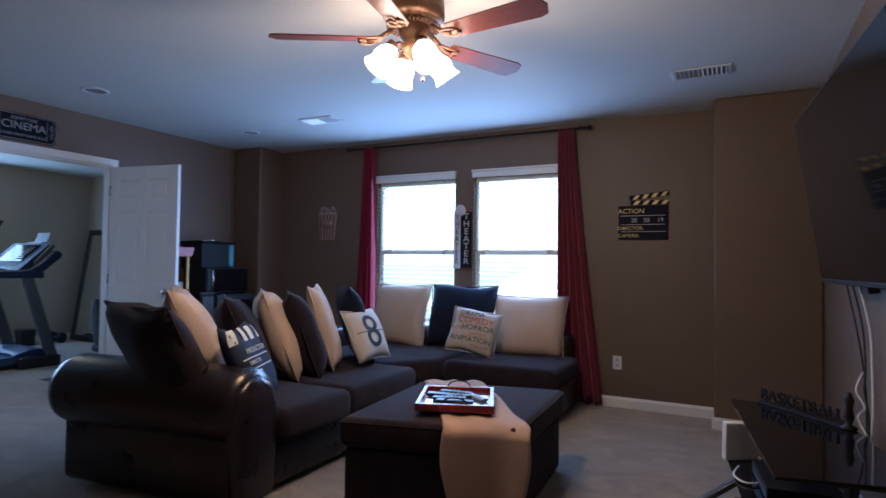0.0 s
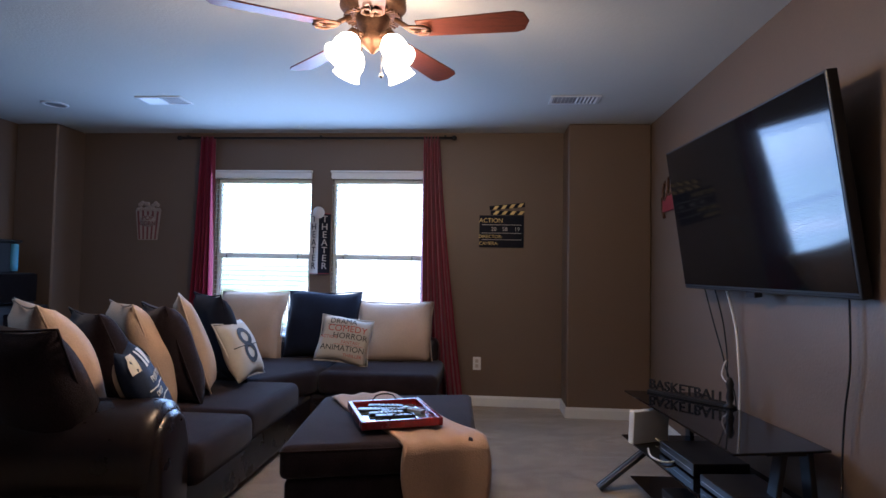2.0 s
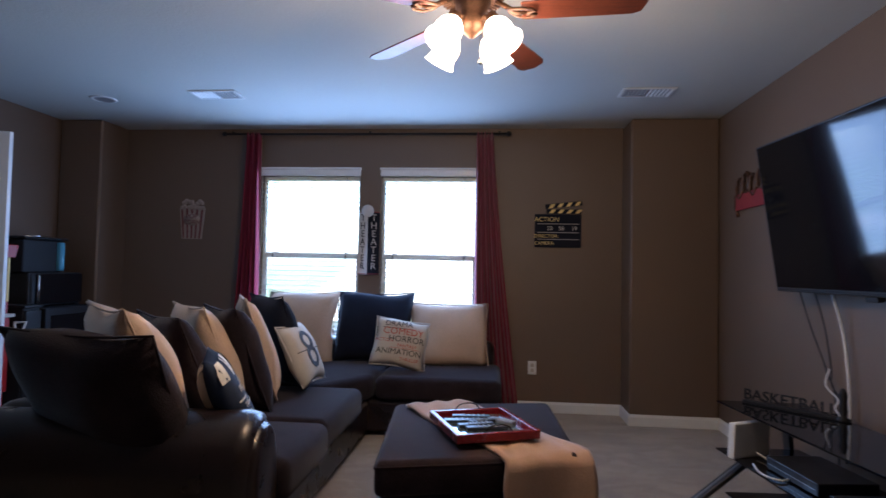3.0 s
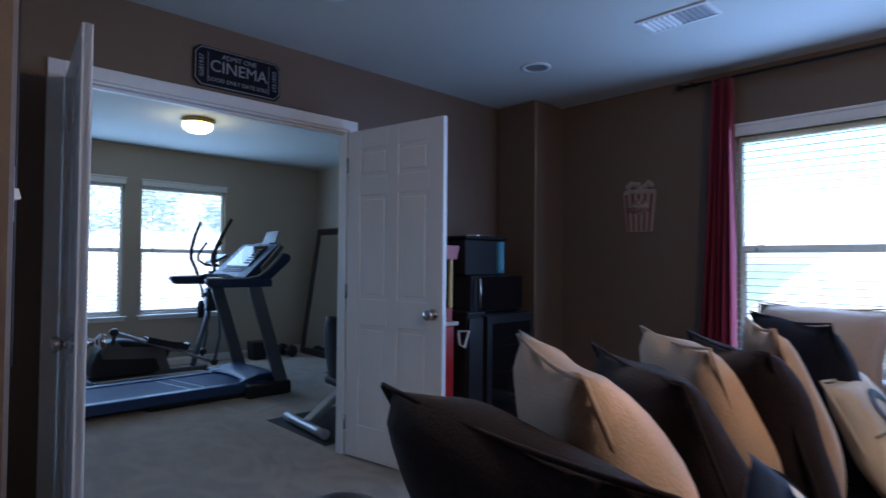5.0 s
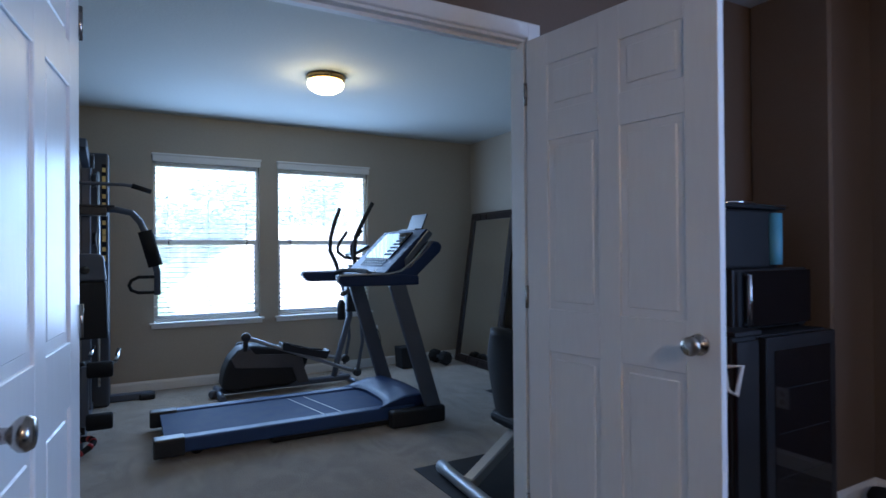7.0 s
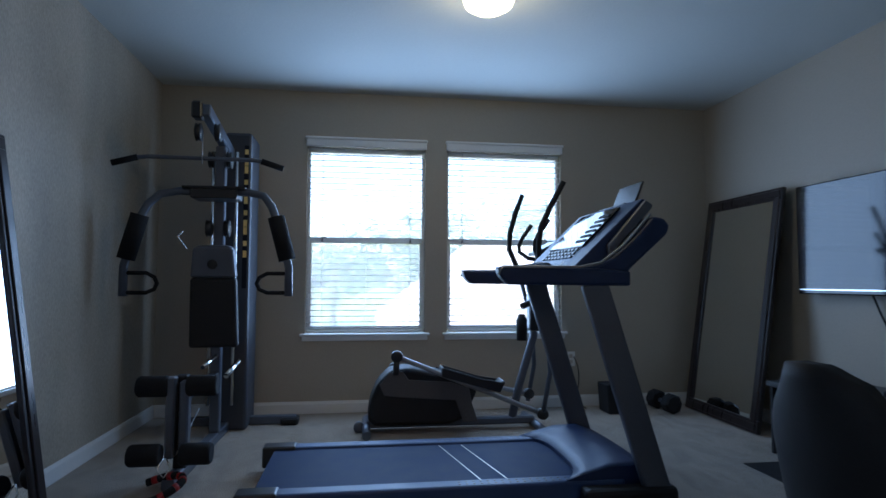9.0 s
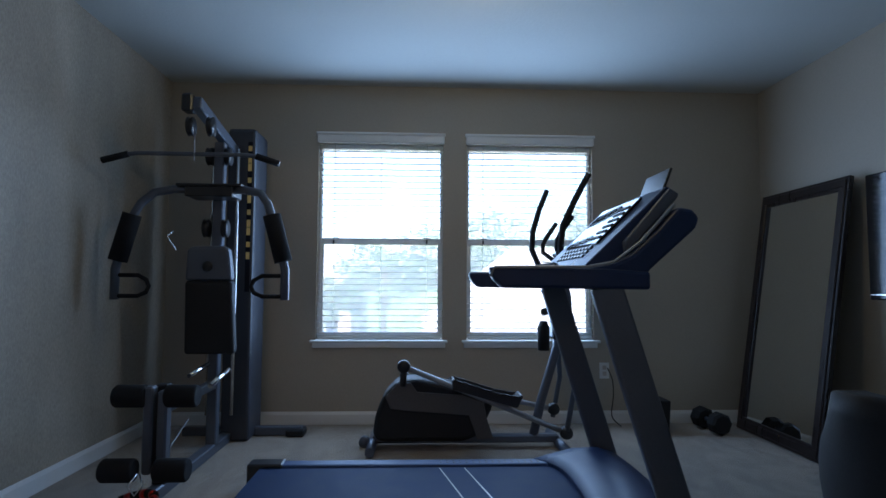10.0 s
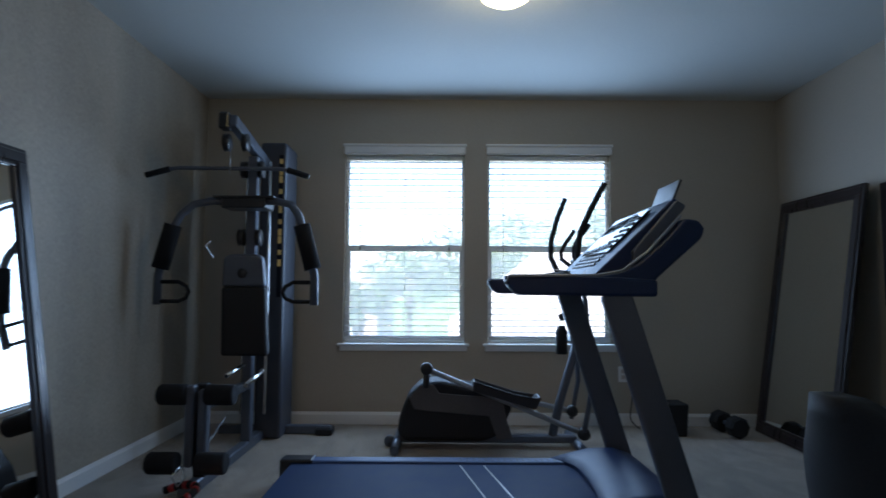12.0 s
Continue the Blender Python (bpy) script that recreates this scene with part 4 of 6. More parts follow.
def flat(x0, x1, z0, z1, y, t=0.004, slant=0.0):
    """A thin raised piece on a sign that faces -y."""
    bm = B()
    o = [(x0, z0), (x1, z0), (x1 + slant, z1), (x0 + slant, z1)]
    return prism(bm, o, -y, -y + t, m=VERT)


s = thing("clapperboard_sign", "black film clapperboard wall sign with gold lettering", "wall sign")
bm = B()
box(bm, -0.20, 0.20, -0.012, 0.0, -0.175, 0.115, 0.002)
part("board", bm, SIGNBLACK, s)
bm = B()
box(bm, -0.10, 0.20, -0.014, -0.002, 0.120, 0.158, 0.002)
part("bar", bm, SIGNBLACK, s)
bm = B()
box(bm, -0.01, 0.31, -0.014, -0.002, -0.019, 0.019, 0.002, m=pose(-0.10, 0, 0.182, 0, -6, 0))
part("arm", bm, SIGNBLACK, s)
for i in range(4):
    part("stripe", flat(-0.08 + 0.075 * i, -0.045 + 0.075 * i, 0.123, 0.156, -0.0145, 0.002, 0.028), GOLD, s, "gold stripe")
    bm = flat(0.0 + 0.075 * i, 0.035 + 0.075 * i, -0.016, 0.016, -0.0145, 0.002, -0.028 + 0.056)
    bmesh.ops.transform(bm, matrix=pose(-0.085, 0, 0.182, 0, -6, 0), verts=bm.verts[:])
    part("stripe", bm, GOLD, s, "gold stripe")
for text, size, x, z in (("ACTION", 0.056, -0.095, 0.068), ("DIRECTOR:", 0.042, -0.10, -0.078), ("CAMERA:", 0.042, -0.115, -0.140)):
    words("lettering", text, size, pose(x, -0.0135, z, 90, 0, 0), GOLD, s, 0.001)
for text, x in (("20", -0.07), ("58", 0.03), ("19", 0.14)):
    words("lettering", text, 0.05, pose(x, -0.0135, -0.010, 90, 0, 0), SIGNWHITE, s, 0.001)
for z in (0.030, -0.045, -0.105):
    part("line", flat(-0.18, 0.18, z - 0.002, z + 0.002, -0.013, 0.002), SIGNWHITE, s)
s.matrix_world = pose(-0.18, 5.018, 1.605)

FADED = surf("faded cream sign paint", (0.34, 0.265, 0.225), 0.7, vary=0.15, scale=9, bump=0.05)
FADEDRED = surf("faded red sign paint", (0.17, 0.05, 0.045), 0.7, vary=0.15, bump=0.0)
s = thing("popcorn_sign", "faded red and cream striped popcorn box wall sign", "wall sign")
bm = B()
prism(bm, [(-0.095, -0.185), (0.095, -0.185), (0.125, 0.10), (-0.125, 0.10)], 0.0, 0.010, m=VERT)
part("box_shape", bm, FADED, s)
for i in range(5):
    t0, t1 = -0.085 + 0.038 * i, -0.070 + 0.038 * i
    bm = B()
    prism(bm, [(t0, -0.18), (t1, -0.18), (t1 * 1.3, 0.095), (t0 * 1.3, 0.095)], 0.0105, 0.012, m=VERT)
    part("stripe", bm, FADEDRED, s, "faded red stripe")
rr = random.Random(5)
for i in range(26):
    bm = B()
    a = rr.uniform(0, math.pi)
    r = rr.uniform(0.0, 0.11)
    lathe(bm, [(0.022, 0), (0.018, 0.01), (0, 0.014)], VERT @ Matrix.Translation((r * 1.05 * math.cos(a), 0.10 + 0.085 * math.sin(a) * r / 0.11, 0.002)), 8)
    part("popcorn", bm, FADED, s, "faded cream popcorn")
bm = B()
lathe(bm, [(0.075, 0.0), (0.075, 0.004), (0, 0.004)], VERT @ Matrix.Translation((0, -0.005, 0.0125)) @ Matrix.Diagonal((1, 0.75, 1, 1)), 24)
part("badge", bm, FADED, s)
words("lettering", "POP", 0.062, pose(0, -0.0175, 0.022, 90, 0, 0), FADEDRED, s, 0.001)
words("lettering", "CORN", 0.055, pose(0, -0.0175, -0.030, 90, 0, 0), FADEDRED, s, 0.001)
s.matrix_world = pose(-3.525, 5.018, 1.640)

s = thing("theater_sign", "two-sided vertical theatre marquee sign on the wall between windows", "wall sign")
for sgn, board, ink, x in ((-1, SIGNWHITE, SIGNBLACK, -0.045), (1, SIGNBLACK, SIGNWHITE, 0.050)):
    mm = pose(x, -0.020, 0, 0, 0, 28 * sgn)
    bm = B()
    box(bm, -0.055, 0.055, -0.004, 0.004, -0.30, 0.26, 0.002, m=mm)
    part("board", bm, board, s)
    for i, ch in enumerate("THEATER"):
        words("lettering", ch, 0.085, mm @ pose(0, -0.0055, 0.205 - 0.072 * i, 90, 0, 0), ink, s, 0.001)
    for z0 in (-0.297, 0.254):
        part("edge_strip", box(B(), -0.051, 0.051, -0.0065, 0.0, z0, z0 + 0.006, m=mm), SIGNRED, s)
bm = B()
lathe(bm, [(0, 0), (0.055, 0), (0.055, 0.012), (0, 0.012)], pose(0.0, -0.046, 0.265, 90, 0, 0), 20)
part("crest", bm, SIGNWHITE, s)
bm = B()
tube(bm, [(-0.05, -0.02, 0.28), (0, -0.006, 0.345), (0.05, -0.02, 0.28)], 0.0018, 6)
part("hanging_wire", bm, MATT, s)
s.matrix_world = pose(-1.855, 4.995, 1.46)

s = thing("cinema_sign", "black and silver metal cinema ticket sign above the doorway", "wall sign")
bm = B()
w2, h2, c = 0.245, 0.107, 0.03
prism(bm, [(-w2 + c, -h2), (w2 - c, -h2), (w2, -h2 + c), (w2, h2 - c), (w2 - c, h2), (-w2 + c, h2), (-w2, h2 - c), (-w2, -h2 + c)], 0.0, 0.010, m=VERT, bevel=0.002)
part("plate", bm, SIGNBLACK, s)
bm = B()
for k in (0.008, ):
    a, b_, cc = w2 - k, h2 - k, c
    pts = [(-a + cc, -b_), (a - cc, -b_), (a, -b_ + cc), (a, b_ - cc), (a - cc, b_), (-a + cc, b_), (-a, b_ - cc), (-a, -b_ + cc), (-a + cc, -b_)]
    tube(bm, [(x, -0.011, z) for x, z in pts], 0.0025, 6, caps=False)
for x in (-0.172, 0.172):
    tube(bm, [(x, -0.011, -0.08), (x, -0.011, 0.08)], 0.002, 6)
part("border", bm, SILVER, s, "silver raised border")
for text, size, z in (("ADMIT ONE", 0.036, 0.066), ("CINEMA", 0.088, 0.008), ("GOOD ONLY DATE SOLD", 0.030, -0.064)):
    words("lettering", text, size, pose(0, -0.0115, z, 90, 0, 0), SILVER, s, 0.001)
for x, sg in ((-0.205, 1), (0.205, -1)):
    words("lettering", "0281937", 0.034, pose(x, -0.0115, 0, 90, 0, 0) @ pose(0, 0, 0, 0, 0, 90 * sg), SILVER, s, 0.001)
s.matrix_world = pose(-4.578, 2.475, 2.25, 0, 0, 90)

s = thing("metal_wall_sign", "dark metal scroll sign with red banner on the wall", "wall sign")
bm = B()
for i in range(4):
    cx, cz = -0.17 + 0.11 * i, 0.04 + 0.03 * (i % 2)
    tube(bm, [(cx + 0.05 * math.cos(t), -0.015, cz + 0.07 * math.sin(t)) for t in [math.tau * q / 16 for q in range(17)]], 0.011, 8, caps=False)
tube(bm, [(-0.24, -0.012, 0.0), (-0.25, -0.012, -0.10), (-0.20, -0.012, -0.16)], 0.012, 8)
part("scrolls", bm, BRONZE, s)
bm = B()
box(bm, -0.23, 0.22, -0.018, -0.004, -0.12, 0.0, 0.004)
part("banner", bm, SIGNRED, s, "dark red banner")
s.matrix_world = pose(1.058, 4.12, 1.81, 0, 0, -90)


def outlet(name, m, label, cat="power outlet"):
    o = thing(name, label, cat)
    bm = B()
    box(bm, -0.036, 0.036, -0.006, 0, -0.058, 0.058, 0.002)
    part("plate", bm, WHITE, o)
    for z in (-0.022, 0.022):
        bm = B()
        box(bm, -0.014, 0.014, -0.0085, -0.006, z - 0.015, z + 0.015, 0.002)
        part("socket", bm, SIGNWHITE, o)
    o.matrix_world = m
    return o


outlet("power_outlet", pose(-0.385, 5.019, 0.38), "white double power outlet on the taupe wall")
outlet("power_outlet", pose(-3.62, 5.019, 0.38), "white double power outlet on the taupe wall")
outlet("power_outlet", pose(-8.449, 4.11, 0.38, 0, 0, 90), "white power outlet with a charger on the beige wall")
sw = thing("light_switch", "white rocker light switch plate on the wall", "light switch")
bm = B()
box(bm, -0.036, 0.036, 0, 0.006, -0.06, 0.06, 0.002)
part("plate", bm, WHITE, sw)
bm = B()
box(bm, -0.006, 0.006, 0.006, 0.02, -0.012, 0.012, 0.002, m=pose(0, 0, 0, 15, 0, 0))
part("toggle", bm, WHITE, sw)
sw.matrix_world = pose(-3.08, 1.311, 1.36)
fr = thing("wall_poster", "large black framed dark poster hung on the return wall", "poster")
bm = B()
box(bm, -0.28, 0.28, 0, 0.022, -0.62, 0.62, 0.004)
part("frame", bm, ESPRESSO, fr)
bm = B()
box(bm, -0.25, 0.25, 0.0225, 0.024, -0.59, 0.59)
part("picture", bm, GLOSS, fr)
fr.matrix_world = pose(-3.42, 1.311, 1.60)


# the dark corner of the theatre
def rebase(root, x, y, z=0.0, turn=0.0):
    """Moves a thing's empty to its base; parts built in world places stay where they are."""
    m = pose(x, y, z, 0, 0, turn)
    inv = m.inverted()
    for o in root.children:
        o.matrix_local = inv @ o.matrix_local
    root.matrix_world = m
    return root


fridge = thing("mini_fridge", "black glass-door beverage fridge standing against the taupe wall", "mini fridge")
bm = B()
box(bm, -4.56, -4.17, 4.05, 4.56, 0.02, 0.86, 0.008, seg=2)
part("body", bm, MATT, fridge)
bm = B()
box(bm, -4.168, -4.13, 4.05, 4.56, 0.06, 0.855, 0.005, seg=2)
part("door_frame", bm, BLACK, fridge)
bm = B()
box(bm, -4.1295, -4.127, 4.10, 4.51, 0.11, 0.80)
part("glass_panel", bm, GLOSS, fridge, "dark glass door panel")
for z in (0.28, 0.46, 0.64):
    bm = B()
    tube(bm, [(-4.1265, 4.12, z), (-4.1265, 4.49, z)], 0.0015, 6)
    part("shelf_edge", bm, MATT, fridge)
for x in (-4.50, -4.20):
    for y in (4.10, 4.51):
        bm = B()
        lathe(bm, [(0, 0), (0.018, 0), (0.018, 0.02), (0, 0.02)], Matrix.Translation((x, y, 0)), 10)
        part("foot", bm, MATT, fridge)
rebase(fridge, -4.36, 4.30)
mw = thing("microwave", "black countertop microwave with a chrome handle on the fridge", "microwave")
bm = B()
box(bm, -4.57, -4.24, 4.00, 4.54, 0.872, 1.13, 0.008, seg=2)
part("case", bm, BLACK, mw)
bm = B()
box(bm, -4.239, -4.222, 4.07, 4.54, 0.885, 1.12, 0.003)
part("door", bm, GLOSS, mw, "black glass door")
bm = B()
tube(bm, [(-4.222, 4.045, 0.90), (-4.195, 4.045, 0.905), (-4.195, 4.045, 1.105), (-4.222, 4.045, 1.11)], 0.010, 8)
part("handle", bm, CHROME, mw, "bright chrome handle")
for y in (4.1, 4.55):
    bm = B()
    box(bm, -4.54, -4.27, y - 0.02, y + 0.02, 0.861, 0.8715)
    part("foot", bm, MATT, mw)
rebase(mw, -4.40, 4.34, 0.861)
cm = thing("coffee_maker", "black and glossy countertop coffee maker on the microwave", "coffee maker")
bm = B()
box(bm, -4.56, -4.26, 3.96, 4.36, 1.131, 1.385, 0.012, seg=2)
part("body", bm, MATT, cm)
bm = B()
box(bm, -4.57, -4.23, 3.94, 4.38, 1.386, 1.408, 0.010, seg=2)
part("lid", bm, MATT, cm)
bm = B()
tube(bm, [(-4.232, 3.94, 1.405), (-4.222, 4.08, 1.412), (-4.220, 4.24, 1.402), (-4.230, 4.38, 1.396)], 0.004, 6)
part("trim", bm, CHROME, cm)
# the tank's blue is a window reflection put into its colour
bm = B()
lathe(bm, [(0.0, 1.145), (0.050, 1.145), (0.052, 1.20), (0.052, 1.37), (0.0, 1.375)], Matrix.Translation((-4.255, 4.32, 0)) @ Matrix.Diagonal((0.6, 0.6, 1, 1)), 28)
part("tank", bm, surf("plastic with blue reflection colour", (0.12, 0.36, 0.50), 0.15, vary=0.08, bump=0.0), cm, "water tank coloured with a blue window reflection")
rebase(cm, -4.42, 4.34, 1.131)
cab = thing("side_cabinet", "tall black cabinet behind the open door", "cabinet")
bm = B()
box(bm, -4.57, -4.16, 3.87, 4.03, 0.02, 0.87, 0.006)
part("body", bm, MATT, cab)
bm = B()
box(bm, -4.159, -4.142, 3.88, 4.02, 0.04, 0.85, 0.003)
part("door", bm, BLACK, cab)
bm = B()
box(bm, -4.57, -4.14, 3.865, 4.035, 0.871, 0.89, 0.003)
part("top", bm, BLACK, cab)
bm = B()
box(bm, -4.55, -4.18, 3.89, 4.01, 0.0, 0.02)
part("plinth", bm, MATT, cab)
rebase(cab, -4.36, 3.90)

RED2 = surf("glossy red enamel", (0.32, 0.009, 0.009), 0.3, vary=0.15, scale=5, bump=0.0)
CLEAR = bpy.data.materials.new("clear panel")
CLEAR.use_nodes = True
c_ = CLEAR.node_tree
c_.nodes["Principled BSDF"].inputs["Transmission Weight"].default_value = 1.0
c_.nodes["Principled BSDF"].inputs["Roughness"].default_value = 0.03
c_.nodes["Principled BSDF"].inputs["IOR"].default_value = 1.02
pc = thing("popcorn_cart", "red popcorn machine on a red wheeled cart behind the door", "popcorn machine")
bm = B()
box(bm, -4.40, -4.02, 3.50, 3.72, 0.30, 0.82, 0.008)
part("cart_body", bm, RED2, pc)
bm = B()
box(bm, -4.42, -4.00, 3.48, 3.74, 0.821, 0.845, 0.004)
part("cart_top", bm, SIGNWHITE, pc)
bm = B()
box(bm, -4.38, -4.04, 3.50, 3.72, 0.846, 0.93, 0.005)
part("machine_base", bm, RED2, pc)
for x in (-4.37, -4.05):
    for y in (3.51, 3.71):
        bm = B()
        box(bm, x - 0.01, x + 0.01, y - 0.008, y + 0.008, 0.93, 1.24)
        part("corner_post", bm, GOLD, pc)
for y in (3.505, 3.715):
    bm = B()
    box(bm, -4.36, -4.06, y - 0.002, y + 0.002, 0.93, 1.24)
    part("glass_side", bm, CLEAR, pc)
bm = B()
box(bm, -4.34, -4.08, 3.52, 3.70, 0.931, 1.00, 0.02, seg=2)
part("popcorn", bm, SIGNWHITE, pc, "cream popcorn")
bm = B()
prism(bm, [(3.50, 1.24), (3.72, 1.24), (3.745, 1.33), (3.475, 1.33)], -4.42, -4.00, m=YZ, bevel=0.004)
part("canopy", bm, RED2, pc, "red flared canopy")
bm = B()
tube(bm, [(-4.01, 3.74, 0.78), (-3.98, 3.81, 0.78), (-3.97, 3.76, 0.68), (-3.99, 3.735, 0.70), (-4.005, 3.74, 0.775)], 0.009, 8)
part("handle", bm, SIGNWHITE, pc, "white triangular cart handle")
for y in (3.52, 3.70):
    for x in (-4.36, -4.06):
        bm = B()
        box(bm, x - 0.012, x + 0.012, y - 0.012, y + 0.012, 0.06, 0.30)
        lathe(bm, [(0, -0.012), (0.035, -0.012), (0.04, 0), (0.035, 0.012), (0, 0.012)], pose(x, y, 0.04, 0, 90, 0), 14)
        part("leg", bm, RED2, pc)
rebase(pc, -4.21, 3.61)
pc.matrix_world = pose(-4.30, 3.60, 0)
pk = thing("speaker", "small round black speaker on the carpet by the wall", "speaker")
bm = B()
lathe(bm, [(0, 0), (0.04, 0), (0.058, 0.03), (0.06, 0.06), (0.045, 0.095), (0, 0.105)], seg=18)
part("body", bm, FOAM, pk)
pk.matrix_world = pose(-4.09, 4.86, 0.001)

# gym: ceiling lamp
dome = thing("ceiling_lamp", "lit frosted glass dome ceiling lamp with brass rim", "ceiling lamp")
BRASS = surf("aged brass", (0.55, 0.36, 0.14), 0.3, metal=1.0, vary=0.1, bump=0.0)
bm = B()
lathe(bm, [(0, H - 0.001), (0.135, H - 0.001), (0.14, H - 0.02), (0.13, H - 0.04), (0, H - 0.042)], Matrix.Translation((-6.72, 3.05, 0)), 32)
part("rim", bm, BRASS, dome)
bm = B()
lathe(bm, [(0.125, H - 0.043), (0.132, H - 0.06), (0.12, H - 0.09), (0.08, H - 0.115), (0.03, H - 0.127), (0, H - 0.128)], Matrix.Translation((-6.72, 3.05, 0)), 32)
g_ = part("glass_dome", bm, glow("lit opal glass", (1.0, 0.86, 0.45), 0.9), dome, "lit frosted glass dome", smooth=True)
g_.visible_shadow = False
rebase(dome, -6.72, 3.05, H)
lamp("dome_bulb", "POINT", pose(-6.72, 3.05, H - 0.085), 0.7, (1.0, 0.72, 0.30), 0.05)

# treadmill
# blue of reflected window light is put into the treadmill's base colours
SHEENBLUE = surf("dark moulded plastic with blue window sheen", (0.011, 0.026, 0.080), 0.45, vary=0.15, scale=6, grain=160, bump=0.12, depth=0.0008, spec=0.35)
BELT = surf("ribbed rubber belt", (0.009, 0.024, 0.078), 0.65, vary=0.2, scale=10, grain=240, bump=0.35, depth=0.001, spec=0.15)
RAIL = surf("side rail plastic with blue window sheen", (0.026, 0.056, 0.150), 0.45, vary=0.12, scale=8, grain=180, bump=0.1, depth=0.0008, spec=0.35)
tm = thing("treadmill", "black and grey folding treadmill with a tilted console on carpet", "treadmill")
XN, XF = -6.42, -7.18
bm = B()
box(bm, XF + 0.09, XN - 0.09, 1.99, 3.45, 0.110, 0.120, 0.004)
part("belt", bm, BELT, tm, "black running belt")
bm = B()
for y in (2.91, 3.03):
    box(bm, XF + 0.10, XN - 0.10, y - 0.003, y + 0.003, 0.1202, 0.1208, m=Matrix.Translation((-6.80, y, 0)) @ pose(0, 0, 0, 0, 0, 12) @ Matrix.Translation((6.80, -y, 0)))
part("belt_marks", bm, SILVER, tm)
for x0, x1 in ((XF, XF + 0.088), (XN - 0.088, XN)):
    bm = B()
    box(bm, x0, x1, 1.98, 3.60, 0.045, 0.132, 0.012, seg=2)
    part("side_rail", bm, RAIL, tm)
    bm = B()
    box(bm, x0 - 0.004, x1 + 0.004, 1.93, 2.10, 0.030, 0.138, 0.010, seg=2)
    part("end_cap", bm, BLACK, tm)
    bm = B()
    for i in range(16):
        for j in range(2):
            lathe(bm, [(0.006, 0), (0.005, 0.0012), (0, 0.0012)], Matrix.Translation((x0 + 0.03 + 0.028 * j, 2.86 + 0.032 * i, 0.132)), 6)
    part("grip_studs", bm, BLACK, tm)
bm = B()
box(bm, XF + 0.06, XN - 0.06, 2.03, 3.72, 0.03, 0.108, 0.01)
box(bm, XF + 0.02, XF + 0.07, 2.6, 3.74, 0.008, 0.08, 0.01)
box(bm, XN - 0.07, XN - 0.02, 2.6, 3.74, 0.008, 0.08, 0.01)
part("deck_frame", bm, MATT, tm)
for x in (XF + 0.12, XN - 0.12):
    bm = B()
    lathe(bm, [(0, -0.04), (0.04, -0.04), (0.042, 0), (0.04, 0.04), (0, 0.04)], pose(x, 2.17, 0.042, 0, 90, 0), 16)
    part("rear_foot", bm, MATT, tm)
# motor hood with a curved rear lip
bm = B()
n = 14
rows = []
for (dy, z) in ((0.0, 0.142), (0.05, 0.165), (0.13, 0.195), (0.22, 0.200), (0.30, 0.175), (0.36, 0.08)):
    r = []
    for i in range(n + 1):
        u = -1 + 2 * i / n
        back = 0.11 * (abs(u) ** 4) if dy < 0.2 else 0.0
        edge = 0.012 * u * u
        r.append(bm.verts.new((-6.80 + u * 0.372, 3.43 - back * (1 - dy / 0.2 if dy < 0.2 else 0) + dy, z - edge)))
    rows.append(r)
for a, b in zip(rows, rows[1:]):
    for i in range(n):
        bm.faces.new((a[i], a[i + 1], b[i + 1], b[i])).smooth = True
lo = [bm.verts.new((v.co.x, v.co.y, 0.08)) for v in rows[0]]
for i in range(n):
    bm.faces.new((lo[i], lo[i + 1], rows[0][i + 1], rows[0][i]))
for s in (0, n):
    col = [r[s] for r in rows]
    base = [bm.verts.new((v.co.x, v.co.y, 0.07)) for v in col]
    for i in range(len(col) - 1):
        bm.faces.new((col[i], col[i + 1], base[i + 1], base[i]))
bmesh.ops.recalc_face_normals(bm, faces=bm.faces[:])
part("motor_hood", bm, SHEENBLUE, tm)
for x in (XF - 0.05, XN + 0.05):
    sx = 1 if x > -7 else -1
    bm = B()
    box(bm, x - 0.045, x + 0.045, 3.38, 3.80, 0.0, 0.12, 0.02, seg=2)
    part("base_foot", bm, MATT, tm)
    bm = B()
    p0, p1 = Vector((x, 3.73, 0.06)), Vector((x, 3.439, 1.00))
    d = p1 - p0
    ang = math.degrees(math.atan2(-d.y, d.z))
    box(bm, -0.022, 0.022, -0.060, 0.060, 0, d.length, 0.012, seg=2, m=Matrix.Translation(p0) @ pose(0, 0, 0, ang, 0, 0))
    part("upright", bm, GREY, tm, "grey steel upright")
    bm = B()
    prism(bm, [(3.002, 1.055), (3.015, 1.02), (3.05, 0.988), (3.598, 0.984), (3.598, 1.05), (3.45, 1.060), (3.01, 1.066)], -0.035, 0.035, m=Matrix.Translation((x, 0, 0)) @ YZ, bevel=0.012, seg=2)
    part("arm", bm, SHEENBLUE, tm, "padded handlebar arm")
    bm = B()
    tube(bm, [(x + 0.036 * sx, 3.004, 1.03), (x + 0.036 * sx, 3.02, 1.063), (x + 0.036 * sx, 3.36, 1.066), (x + 0.036 * sx, 3.46, 1.085), (x + 0.036 * sx, 3.56, 1.16), (x + 0.036 * sx, 3.69, 1.30)], 0.006, 6)
    part("trim", bm, SILVER, tm)
bm = B()
prism(bm, [(3.33, 0.987), (3.594, 0.987), (3.60, 1.05), (3.785, 1.215), (3.80, 1.255), (3.775, 1.288), (3.72, 1.295), (3.64, 1.205), (3.54, 1.115), (3.46, 1.078), (3.33, 1.058)], XF - 0.06, XN + 0.06, m=YZ, bevel=0.015, seg=2)
part("console_body", bm, SHEENBLUE, tm)
bm = B()
